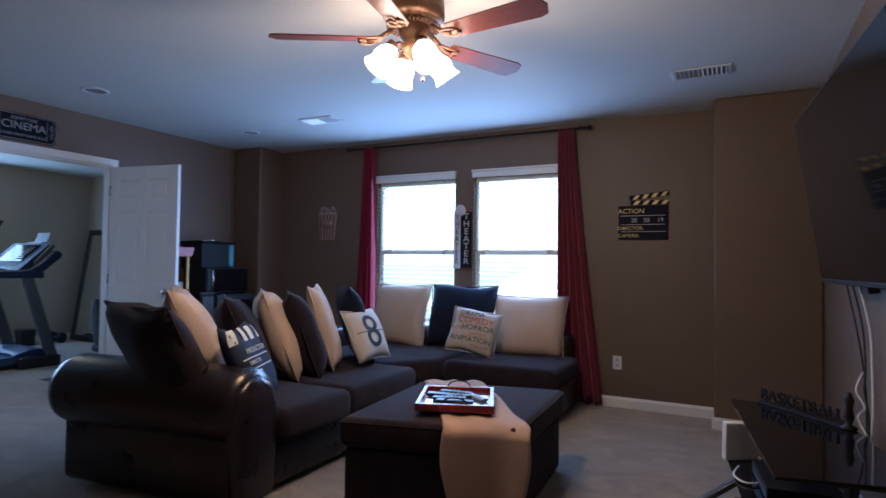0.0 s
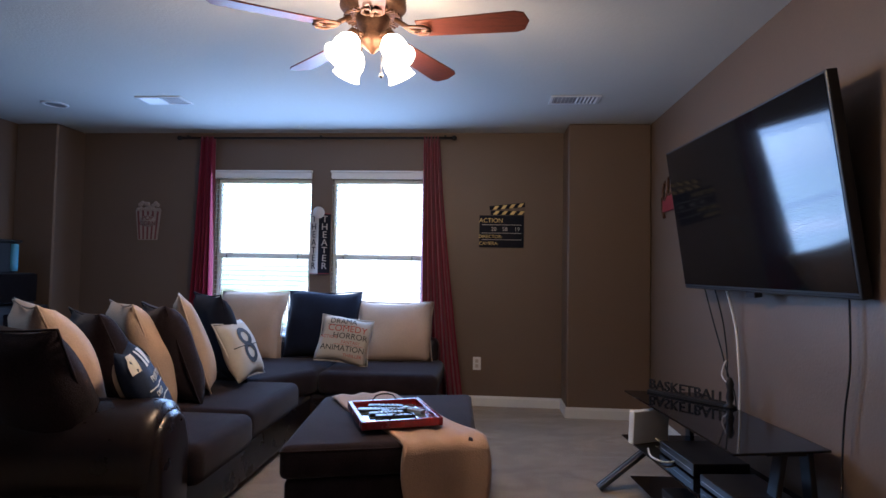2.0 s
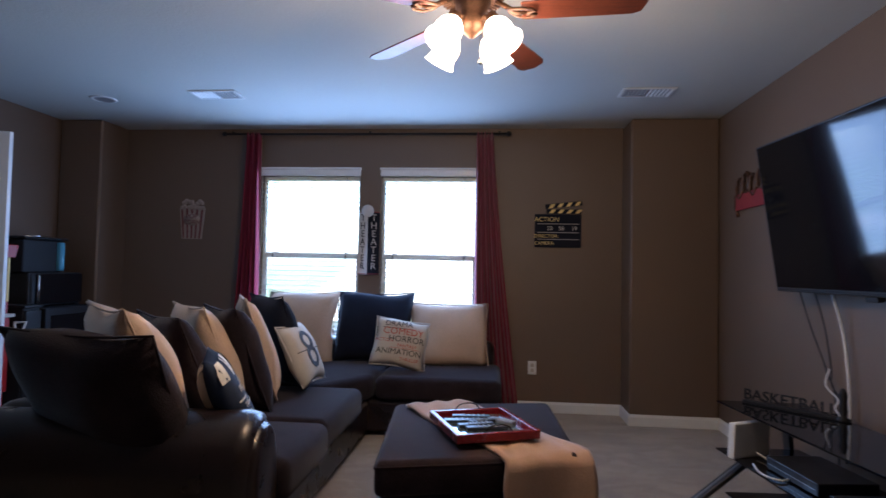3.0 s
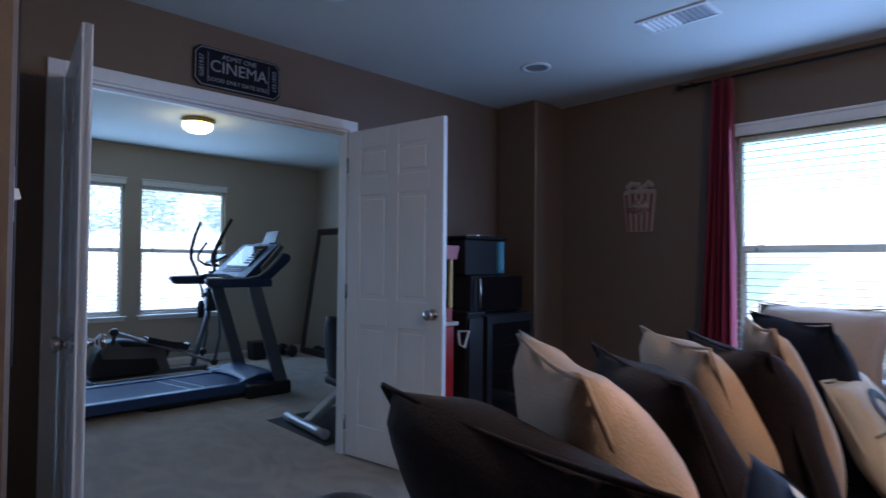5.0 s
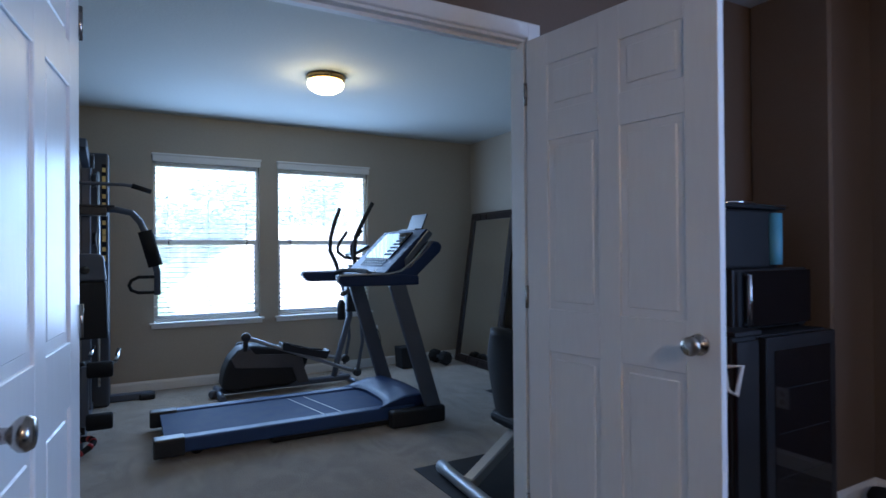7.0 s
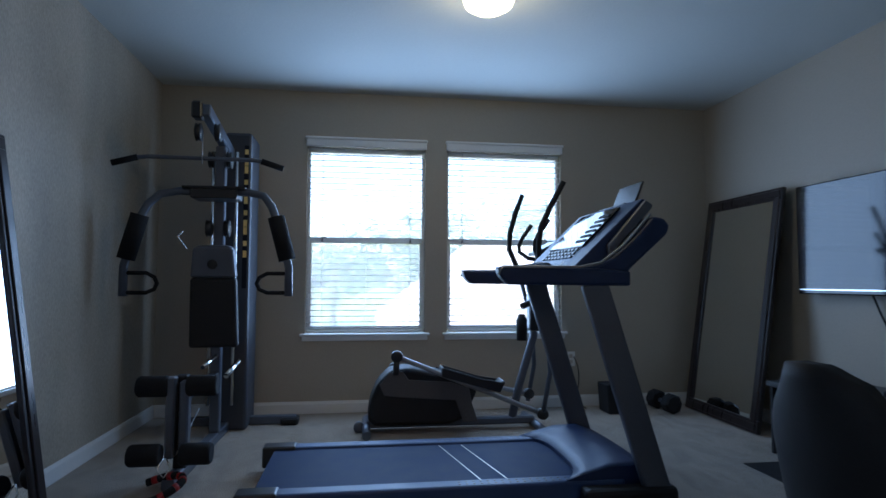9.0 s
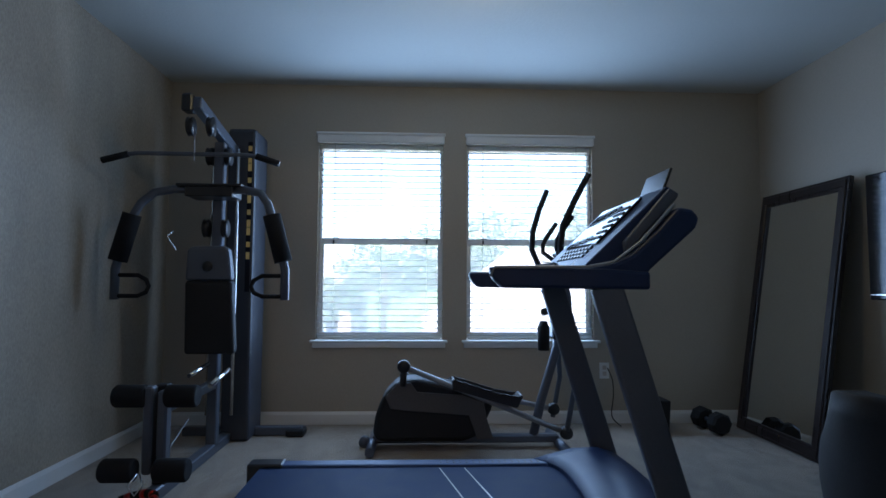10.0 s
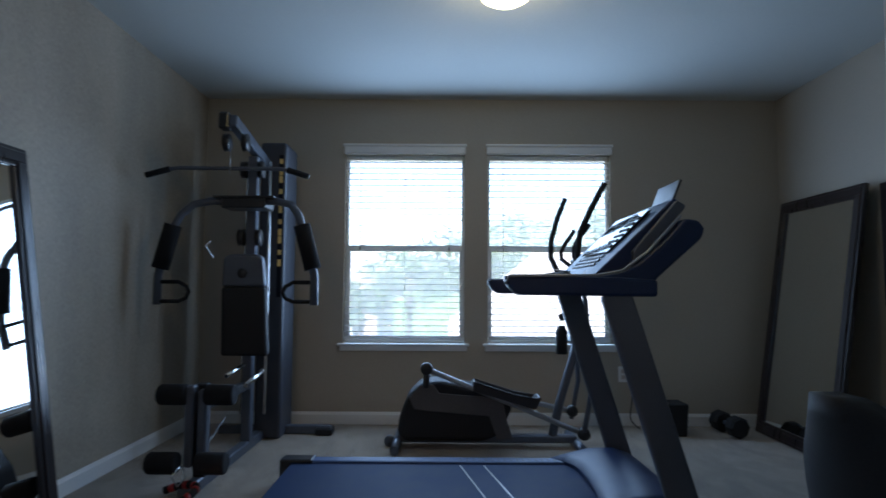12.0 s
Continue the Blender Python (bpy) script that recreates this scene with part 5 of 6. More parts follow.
prism(bm, [(3.37, 1.070), (3.70, 1.385), (3.745, 1.355), (3.52, 1.09)], XF - 0.0, XN + 0.0, m=YZ, bevel=0.004)
part("console_panel", bm, SHEENBLUE, tm, "dark control panel")
for x0, x1 in ((XF - 0.030, XF - 0.001), (XN + 0.001, XN + 0.030)):
    bm = B()
    prism(bm, [(3.525, 1.115), (3.73, 1.335), (3.735, 1.352), (3.70, 1.372), (3.52, 1.165)], x0, x1, m=YZ, bevel=0.006, seg=2)
    part("side_strip", bm, GREY, tm, "grey plastic side strip")
nrm = Matrix.Translation((-6.80, 3.543, 1.236)) @ Euler((radians(45), 0, 0)).to_matrix().to_4x4()
bm = B()
box(bm, -0.24, 0.24, -0.10, 0.17, 0.0, 0.012, 0.004, m=nrm)
part("display", bm, GLOSS, tm, "dark glossy display")
bm = B()
for i in range(9):
    for j in range(3):
        box(bm, -0.22 + 0.05 * i, -0.19 + 0.05 * i, -0.175 + 0.025 * j, -0.16 + 0.025 * j, 0.0, 0.010, 0.002, m=nrm)
part("buttons", bm, BLACK, tm)
bm = B()
for i in range(6):
    box(bm, 0.10, 0.22, -0.07 + 0.035 * i, -0.055 + 0.035 * i, 0.012, 0.016, 0.001, m=nrm)
part("fan_louvre", bm, MATT, tm)
bm = B()
box(bm, -6.93, -6.67, -0.006, 0.006, -0.01, 0.125, 0.003, m=Matrix.Translation((0, 3.79, 1.395)) @ pose(0, 0, 0, -22, 0, 0))
box(bm, -6.95, -6.65, 3.72, 3.80, 1.375, 1.395, 0.004)
part("tablet_holder", bm, BLACK, tm)
bm = B()
tube(bm, [(XF - 0.03, 3.27, 1.05), (XF + 0.1, 3.28, 1.075), (-6.80, 3.30, 1.08), (XN - 0.1, 3.28, 1.075), (XN + 0.03, 3.27, 1.05)], 0.016, 10)
part("front_grip", bm, FOAM, tm)
bm = B()
tube(bm, [(-6.70, 3.27, 1.10), (-6.66, 3.33, 1.09), (-6.68, 3.30, 1.05), (-6.62, 3.37, 1.07), (-6.66, 3.44, 1.13)], 0.003, 6)
part("cord", bm, SIGNWHITE, tm)
words("lettering", "PRO", 0.035, pose(XF + 0.044, 2.75, 0.1325, 0, 0, 90), SILVER, tm, 0.0006)
rebase(tm, -6.80, 3.0)

# elliptical trainer
el = thing("elliptical_trainer", "black and grey elliptical trainer with moving handlebars under the windows", "elliptical trainer")
bm = B()
prism(bm, [(2.475, 0.10), (2.49, 0.22), (2.54, 0.34), (2.62, 0.42), (2.74, 0.435), (3.00, 0.39), (3.18, 0.35), (3.20, 0.27), (3.12, 0.10), (3.02, 0.06), (2.52, 0.06)], -7.98, -7.74, m=YZ, bevel=0.03, seg=3)
part("housing", bm, MATT, el)
for x in (-7.985, -7.735):
    bm = B()
    s = 1 if x > -7.8 else -1
    prism(bm, [(2.55, 0.33), (2.62, 0.41), (2.70, 0.415), (2.74, 0.36), (3.02, 0.34), (3.14, 0.30), (3.16, 0.20), (3.20, 0.08), (3.10, 0.08), (3.05, 0.22), (2.66, 0.25), (2.58, 0.26)], -0.004, 0.004, m=Matrix.Translation((x, 0, 0)) @ YZ, bevel=0.003)
    part("side_trim", bm, surf("grey-brown moulded plastic", (0.09, 0.085, 0.085), 0.4, vary=0.12), el)
bm = B()
lathe(bm, [(0, -0.02), (0.035, -0.02), (0.035, 0.02), (0, 0.02)], pose(-7.86, 2.42, 0.035, 0, 90, 0), 14)
tube(bm, [(-8.08, 2.47, 0.035), (-7.62, 2.47, 0.035)], 0.028, 12)
tube(bm, [(-8.10, 3.62, 0.03), (-7.58, 3.62, 0.03)], 0.028, 12)
box(bm, -7.89, -7.83, 2.47, 3.62, 0.03, 0.08, 0.01)
part("base_frame", bm, GREY, el)
bm = B()
tube(bm, [(-7.86, 3.46, 0.05), (-7.86, 3.52, 0.30), (-7.86, 3.62, 0.62), (-7.86, 3.64, 1.10)], 0.028, 12)
part("mast", bm, GREY, el)
for x, ph in ((-7.70, 0.0), (-8.02, 0.12)):
    bm = B()
    lathe(bm, [(0, -0.022), (0.035, -0.022), (0.04, 0), (0.035, 0.022), (0, 0.022)], pose(x, 2.66, 0.515 - ph, 0, 90, 0), 14)
    tube(bm, [(x, 2.66, 0.515 - ph), (x, 2.655, 0.40 - ph)], 0.02, 10)
    part("crank", bm, BLACK, el)
    bm = B()
    tube(bm, [(x, 2.66, 0.515 - ph), (x, 3.63, 0.125 + ph * 0.6)], 0.017, 10)
    part("pedal_arm", bm, SILVER, el)
    bm = B()
    prism(bm, [(2.84, -0.006), (3.24, -0.006), (3.25, 0.07), (3.235, 0.07), (3.20, 0.010), (2.86, 0.010), (2.835, 0.05), (2.825, 0.045)], x - 0.07, x + 0.07, m=Matrix.Translation((0, 3.14, 0.345 - ph * 0.5)) @ pose(0, 0, 0, -16, 0, 0) @ Matrix.Translation((0, -3.04, 0)) @ YZ, bevel=0.004)
    fm = Matrix.Translation((0, 3.14, 0.345 - ph * 0.5)) @ pose(0, 0, 0, -16, 0, 0) @ Matrix.Translation((0, -3.04, 0)) @ YZ
    for sx_ in (-0.074, 0.068):
        prism(bm, [(2.84, -0.008), (3.23, -0.008), (3.25, 0.062), (3.10, 0.045), (2.83, 0.050)], x + sx_, x + sx_ + 0.006, m=fm)
    part("footplate", bm, BLACK, el, "black footplate")
    bm = B()
    lathe(bm, [(0, -0.03), (0.035, -0.03), (0.04, 0), (0.035, 0.03), (0, 0.03)], pose(x, 3.63, 0.125 + ph * 0.6, 0, 90, 0), 14)
    part("joint", bm, BLACK, el)
hL, hR = (-8.12, 3.62, 1.652), (-7.60, 3.755, 1.668)
for x, tip, dx, dy in ((-7.68, hR, 0.05, 0.09), (-8.04, hL, -0.05, 0.0)):
    bm = B()
    tube(bm, [(x, 3.63, 0.14), (x, 3.68, 0.40), (x, 3.66, 0.72), (x, 3.60 + dy / 2, 0.95), (x, 3.58 + dy / 2, 1.02)], 0.016, 10)
    part("lever", bm, GREY, el, "grey lever arm")
    bm = B()
    tube(bm, [(x, 3.58 + dy / 2, 1.02), (x + dx * 0.5, 3.555 + dy / 2, 1.12), (x + dx, 3.508 + dy * 0.9, 1.24), (x + dx, 3.515 + dy, 1.36), ((x + dx + tip[0]) / 2, (3.48 + dy + tip[1]) / 2 + 0.01, 1.51), tip], [0.017, 0.019, 0.019, 0.019, 0.019, 0.018], 12)
    part("moving_handle", bm, FOAM, el, "black foam handlebar")
    bm = B()
    tube(bm, [(x * 0.5 - 3.93, 3.69, 1.16), (x * 0.6 - 3.15, 3.62, 1.17), (x + dx * 0.2, 3.575, 1.22), (x + dx * 0.3, 3.575, 1.27), (x + dx * 0.4, 3.60, 1.32), (x + dx * 0.4, 3.67, 1.42)], 0.015, 10)
    part("fixed_handle", bm, FOAM, el)
bm = B()
box(bm, -7.98, -7.74, -0.015, 0.015, -0.09, 0.09, 0.01, seg=2, m=Matrix.Translation((0, 3.70, 1.235)) @ pose(0, 0, 0, -62, 0, 0))
part("console", bm, BLACK, el)
bm = B()
box(bm, -7.91, -7.81, 3.58, 3.70, 0.66, 0.92, 0.02, seg=2)
tube(bm, [(-7.70, 3.50, 0.84), (-7.88, 3.62, 0.86)], 0.022, 10)
part("mast_cover", bm, BLACK, el)
bm = B()
lathe(bm, [(0, 0), (0.035, 0), (0.038, 0.14), (0.02, 0.18), (0, 0.18)], Matrix.Translation((-7.80, 3.52, 0.60)), 14)
part("bottle", bm, MATT, el)
rebase(el, -7.86, 3.0)

# multi gym
gy = thing("home_gym", "grey and black multi-station home gym in the corner", "home gym")
CY = 1.53
bm = B()
box(bm, -8.30, -8.00, 1.49, 1.67, 0.0, 2.02, 0.02, seg=2)
part("weight_tower", bm, surf("charcoal tower cover", (0.038, 0.042, 0.055), 0.45, vary=0.12), gy)
bm = B()
box(bm, -7.9995, -7.998, 1.622, 1.652, 0.95, 1.93)
part("printed_label", bm, SIGNBLACK, gy)
for i in range(11):
    bm = B()
    z = 1.16 + 0.07 * i + 0.008 * (i % 3)
    box(bm, -7.998, -7.997, 1.625, 1.649, z, z + (0.046, 0.034, 0.050)[i % 3])
    part("printed_mark", bm, GOLD, gy, "yellow printed mark")
bm = B()
box(bm, -7.79, -7.73, CY - 0.03, CY + 0.03, 0.04, 1.86, 0.006)
part("front_post", bm, GREY, gy)
for y in (CY - 0.075, CY + 0.075):
    bm = B()
    tube(bm, [(-7.86, y, 0.2), (-7.86, y, 1.85)], 0.011, 8)
    part("guide_rod", bm, CHROME, gy, "chrome guide rod")
bm = B()
d = Vector((-7.36 + 8.08, 0, 1.975 - 1.84))
box(bm, 0, d.length, -0.028, 0.028, -0.035, 0.035, 0.006, m=Matrix.Translation((-8.08, CY, 1.85)) @ pose(0, 0, 0, 0, -10.5, 0))
part("top_beam", bm, GREY, gy)
bm = B()
box(bm, -7.42, -7.34, CY - 0.075, CY - 0.015, 1.93, 2.03, 0.01)
part("end_cap", bm, BLACK, gy)
for x, z in ((-7.44, 1.90), (-7.74, 1.80), (-7.72, 1.36)):
    for s in (-0.055, 0.055):
        bm = B()
        lathe(bm, [(0, -0.012), (0.055, -0.012), (0.045, 0), (0.055, 0.012), (0, 0.012)], pose(x, CY + s, z - 0.03, 90, 0, 0), 18)
        part("pulley", bm, BLACK, gy)
bm = B()
tube(bm, [(-7.43, CY - 0.03, 1.86), (-7.43, CY - 0.03, 1.68)], 0.0035, 6)
tube(bm, [(-7.86, CY, 1.84), (-7.86, CY, 0.4)], 0.003, 6)
tube(bm, [(-7.40, CY, 0.28), (-7.02, CY, 0.14)], 0.003, 6)
part("cable", bm, SILVER, gy, "steel cable")
bm = B()
tube(bm, [(-7.40, 1.02, 1.665), (-7.42, 1.14, 1.705), (-7.43, 1.20, 1.715), (-7.44, CY, 1.715), (-7.45, 1.78, 1.715), (-7.46, 1.84, 1.710), (-7.48, 1.955, 1.675)], 0.012, 10)
part("lat_bar", bm, GREY, gy, "wide lat pulldown bar")
for a, b in (((-7.40, 1.02, 1.665), (-7.42, 1.15, 1.707)), ((-7.46, 1.83, 1.712), (-7.48, 1.955, 1.675))):
    bm = B()
    tube(bm, [a, b], 0.018, 10)
    part("bar_grip", bm, FOAM, gy)
bm = B()
box(bm, -7.74, -7.56, 1.35, 1.72, 1.56, 1.575, 0.003)
box(bm, -7.74, -7.56, 1.40, 1.67, 1.50, 1.56, 0.006)
part("arm_hub", bm, BLACK, gy)
for s in (-1, 1):
    c = CY
    hx = -7.50
    def q(dy, z, x=hx):
        return (x, c + s * dy, z)
    bm = B()
    tube(bm, [q(0.05, 1.545, -7.62), q(0.20, 1.545, -7.60), q(0.30, 1.52, -7.57), q(0.355, 1.45, -7.53), q(0.39, 1.36), q(0.45, 1.14), q(0.465, 1.08), q(0.465, 0.91)], 0.024, 12)
    part("press_arm", bm, GREY, gy, "grey bent press arm")
    bm = B()
    tube(bm, [q(0.385, 1.385), q(0.455, 1.125)], 0.05, 16)
    part("arm_pad", bm, FOAM, gy, "black foam roller")
    bm = B()
    tube(bm, [q(0.46, 1.045), q(0.34, 1.045), q(0.295, 1.02), q(0.28, 0.985), q(0.295, 0.95), q(0.34, 0.93), q(0.46, 0.93)], 0.012, 10)
    part("d_handle", bm, FOAM, gy)
bm = B()
prism(bm, [(-0.145, -0.33), (0.145, -0.33), (0.135, 0.10), (-0.135, 0.10)], -0.035, 0.035, m=Matrix.Translation((-7.66, CY, 0.92)) @ pose(0, 0, 0, 0, 6, 0) @ YZ, bevel=0.02, seg=3)
part("back_pad", bm, MATT, gy, "black vinyl backrest")
bm = B()
prism(bm, [(-0.135, 0.10), (0.135, 0.10), (0.12, 0.28), (0.09, 0.30), (-0.09, 0.30), (-0.12, 0.28)], -0.034, 0.034, m=Matrix.Translation((-7.66, CY, 0.92)) @ pose(0, 0, 0, 0, 6, 0) @ YZ, bevel=0.018, seg=3)
part("headrest", bm, GREY, gy, "grey vinyl headrest")
bm = B()
lathe(bm, [(0, 0), (0.03, 0), (0.03, 0.003), (0, 0.003)], Matrix.Translation((-7.602, CY, 1.10)) @ pose(0, 0, 0, 0, 96, 0), 16)
part("badge", bm, BLACK, gy)
bm = B()
box(bm, -8.28, -6.90, CY - 0.03, CY + 0.03, 0.0, 0.06, 0.006)
box(bm, -8.20, -8.14, 1.20, 1.98, 0.001, 0.059, 0.006)
part("floor_rail", bm, GREY, gy)
bm = B()
box(bm, -8.21, -8.10, 1.88, 2.0, 0.0, 0.05, 0.01)
part("rail_foot", bm, MATT, gy)
bm = B()
box(bm, -7.12, -7.06, CY - 0.03, CY + 0.03, 0.05, 0.52, 0.006)
box(bm, -7.76, -7.10, CY - 0.025, CY + 0.025, 0.38, 0.43, 0.006)
part("seat_frame", bm, MATT, gy)
bm = B()
box(bm, -7.06, -7.0, CY - 0.055, CY - 0.01, 0.12, 0.52, 0.008)
box(bm, -7.06, -7.0, CY + 0.01, CY + 0.055, 0.12, 0.50, 0.008)
part("leg_lever", bm, GREY, gy)
for z, x in ((0.475, -7.02), (0.165, -6.93)):
    for s in (-1, 1):
        bm = B()
        y0, y1 = (CY - 0.19, CY - 0.045) if s < 0 else (CY + 0.045, CY + 0.19)
        tube(bm, [(x, y0, z), (x, y0 + 0.01, z), (x, y1 - 0.01, z), (x, y1, z)], [0.045, 0.052, 0.052, 0.045], 18)
        part("leg_roller", bm, FOAM, gy, "black foam leg roller")
bm = B()
tube(bm, [(-7.14, CY + 0.20, 0.50), (-7.34, CY + 0.22, 0.55)], 0.014, 10)
tube(bm, [(-7.26, CY + 0.05, 0.53), (-7.50, CY + 0.06, 0.56)], 0.012, 8)
part("adjusting_bar", bm, CHROME, gy)
bm = B()
tube(bm, [(-7.36, CY - 0.10, 1.28), (-7.36, CY - 0.13, 1.25), (-7.36, CY - 0.08, 1.18)], 0.003, 6)
part("selector_hook", bm, CHROME, gy)
rebase(gy, -7.7, CY)
rp = thing("rope_handle", "red and black braided rope handle lying on the carpet", "exercise rope")
bm = B()
pts = [(-6.72 + 0.10 * math.cos(t), 1.50 + 0.15 * math.sin(t), 0.02 + 0.06 * max(0, math.sin((t - 0.3) * 0.9))) for t in [3.4 * k / 20 for k in range(21)]]
tube(bm, [(x - 0.10, y - 0.03, z) for x, y, z in pts], 0.018, 10)
part("rope", bm, FOAM, rp)
for k in range(0, 20, 3):
    bm = B()
    tube(bm, [Vector(pts[k]) - Vector((0.10, 0.03, 0)), Vector(pts[k + 1]) - Vector((0.10, 0.03, 0))], 0.0195, 10)
    part("red_band", bm, RED2, rp, "red braided band")
bm = B()
tube(bm, [(-6.90, CY - 0.02, 0.16), (-6.86, CY - 0.04, 0.12), (-6.84, CY, 0.085), (-6.87, CY + 0.02, 0.12), (-6.90, CY - 0.01, 0.16)], 0.004, 6)
part("carabiner", bm, CHROME, rp)
rebase(rp, -6.82, 1.50)


# leaning mirrors
def floor_mirror(label, m, w, h, f=0.085):
    t = thing("floor_mirror", label, "mirror", "leaning floor mirrors")
    for nm, x0, x1, z0, z1 in (("rail", 0, w, 0, f), ("rail", 0, w, h - f, h), ("stile", 0, f, f, h - f), ("stile", w - f, w, f, h - f)):
        bm = B()
        box(bm, x0, x1, -0.03, 0.0, z0, z1, 0.006, seg=2)
        if nm == "rail":
            box(bm, x0 + 0.02, x1 - 0.02, -0.038, -0.0305, z0 + 0.018, z1 - 0.018, 0.004)
        else:
            box(bm, x0 + 0.018, x1 - 0.018, -0.038, -0.0305, z0 - 0.02, z1 + 0.02, 0.004)
        part(nm, bm, ESPRESSO, t, "dark espresso frame piece")
    bm = B()
    box(bm, f - 0.01, w - f + 0.01, -0.018, -0.012, f - 0.01, h - f + 0.01)
    part("glass", bm, MIRROR, t, "silvered mirror glass")
    t.matrix_world = m
    return t


floor_mirror("tall dark-framed mirror leaning against the wall", pose(-8.29, 5.03, 0.004, -8.5, 0, -0.5), 0.85, 1.66)
floor_mirror("tall dark-framed mirror leaning beside the home gym", pose(-5.71, 1.19, 0.004, -8.5, 0, 180), 0.80, 1.60)

gt = thing("television", "black wall-mounted flat television with reflections", "television")
bm = B()
box(bm, -7.27, -6.15, 5.245, 5.29, 0.93, 1.62, 0.008, seg=2)
part("case", bm, GLOSS, gt)
bm = B()
box(bm, -7.20, -6.22, 5.2425, 5.2445, 1.01, 1.575)
part("screen", bm, SCREEN, gt, "dark reflective screen")
bm = B()
box(bm, -7.26, -6.16, 5.2425, 5.2448, 0.955, 0.962)
part("trim_strip", bm, CHROME, gt)
bm = B()
box(bm, -6.9, -6.5, 5.291, 5.329, 1.15, 1.4)
part("wall_bracket", bm, MATT, gt)
rebase(gt, -6.71, 5.27, 0.93)
gt.matrix_world = pose(-6.75, 5.268, 0.93, 0, 0, 2.5)
cable("cable", "black cable hanging from the gym television", [(-6.85, 5.30, 0.93), (-6.80, 5.31, 0.80), (-6.70, 5.31, 0.62), (-6.66, 5.30, 0.50), (-6.62, 5.22, 0.43)], 0.006, MATT)
cable("cable", "black charger cable hanging from the power outlet", [(-8.435, 4.13, 0.40), (-8.42, 4.16, 0.32), (-8.43, 4.17, 0.2), (-8.41, 4.15, 0.06), (-8.3, 4.18, 0.012)], 0.004, MATT)
bench = thing("low_table", "low dark table against the gym wall under the television", "table")
bm = B()
box(bm, -7.09, -5.7, 4.80, 5.30, 0.395, 0.425, 0.004)
LAMINATE = surf("dark grey laminate", (0.05, 0.052, 0.055), 0.4, vary=0.15)
part("tabletop", bm, LAMINATE, bench)
for x in (-7.07, -6.40, -5.73):
    bm = B()
    box(bm, x - 0.012, x + 0.012, 4.82, 5.28, 0.0062, 0.3945, 0.003)
    part("side_panel", bm, MATT, bench)
for x0, x1 in ((-7.056, -6.414), (-6.386, -5.744)):
    bm = B()
    box(bm, x0, x1, 5.24, 5.26, 0.02, 0.39)
    part("back_panel", bm, MATT, bench)
    bm = B()
    box(bm, x0, x1, 4.84, 5.239, 0.16, 0.176)
    part("shelf", bm, MATT, bench)
rebase(bench, -6.41, 5.0)
nt = thing("note_card", "small folded cream card on the low table", "card")
bm = B()
prism(bm, [(-0.04, 0), (0.04, 0), (0, 0.028)], -0.05, 0.05, m=YZ)
part("card", bm, SIGNWHITE, nt)
nt.matrix_world = pose(-6.86, 5.06, 0.4255, 0, 0, 30)
rm = thing("remote_control", "small black remote control on the low table", "remote control")
bm = B()
box(bm, -0.03, 0.03, -0.05, 0.05, 0, 0.03, 0.006, seg=2)
part("case", bm, BLACK, rm)
rm.matrix_world = pose(-6.55, 5.10, 0.4255, 0, 0, 20)

# recumbent bike
bk = thing("exercise_bike", "black and silver recumbent exercise bike on a rubber mat", "exercise bike")
bm = B()
n = 12
front, back = [], []
for j in range(n + 1):
    v = j / n
    z = 0.24 + 0.55 * v
    half = 0.215 * (1 - 0.45 * max(0, v - 0.6) ** 1.5 / 0.25) * (0.82 + 0.18 * math.sin(min(1, v * 1.6) * math.pi / 2))
    fr_, bk_ = [], []
    for i in range(n + 1):
        u = -1 + 2 * i / n
        drop = 0.07 * max(0, v - 0.75) * 4 * max(0, abs(u) - 0.4)
        y = 3.60 + 0.07 * (1 - v) + 0.05 * u * u
        fr_.append(bm.verts.new((-5.36 + u * half, y + 0.035, z - drop)))
        bk_.append(bm.verts.new((-5.36 + u * half, y - 0.035 + 0.02 * u * u, z - drop)))
    front.append(fr_)
    back.append(bk_)
for g, flip in ((front, False), (back, True)):
    for j in range(n):
        for i in range(n):
            f = [g[j][i], g[j][i + 1], g[j + 1][i + 1], g[j + 1][i]]
            bm.faces.new(f[::-1] if not flip else f).smooth = True
ring_f = front[0] + [r[-1] for r in front[1:]] + front[-1][-2::-1] + [r[0] for r in front[-2:0:-1]]
ring_b = back[0] + [r[-1] for r in back[1:]] + back[-1][-2::-1] + [r[0] for r in back[-2:0:-1]]
for i in range(len(ring_f)):
    k = (i + 1) % len(ring_f)
    bm.faces.new((ring_f[i], ring_b[i], ring_b[k], ring_f[k])).smooth = True
bmesh.ops.recalc_face_normals(bm, faces=bm.faces[:])
part("backrest", bm, MATT, bk, "black moulded backrest")
bm = B()
box(bm, -5.50, -5.12, 3.62, 4.02, 0.24, 0.31, 0.03, seg=3)
part("seat", bm, MATT, bk)
bm = B()
tube(bm, [(-5.50, 3.31, 0.04), (-5.40, 3.30, 0.04), (-5.0, 3.27, 0.04), (-4.90, 3.265, 0.04)], [0.036, 0.032, 0.032, 0.036], 14)
part("rear_stabiliser", bm, SILVER, bk, "silver stabiliser bar")
bm = B()
for a, b in (((-5.20, 3.30, 0.05), (-5.32, 3.72, 0.24)), ((-5.32, 3.72, 0.22), (-5.50, 4.60, 0.12))):
    a, b = Vector(a), Vector(b)
    d = b - a
    mm = Matrix.Translation(a) @ d.to_track_quat("Z", "Y").to_matrix().to_4x4()
    box(bm, -0.035, 0.035, -0.03, 0.03, 0, d.length, 0.008, m=mm)
part("main_frame", bm, SILVER, bk)
bm = B()
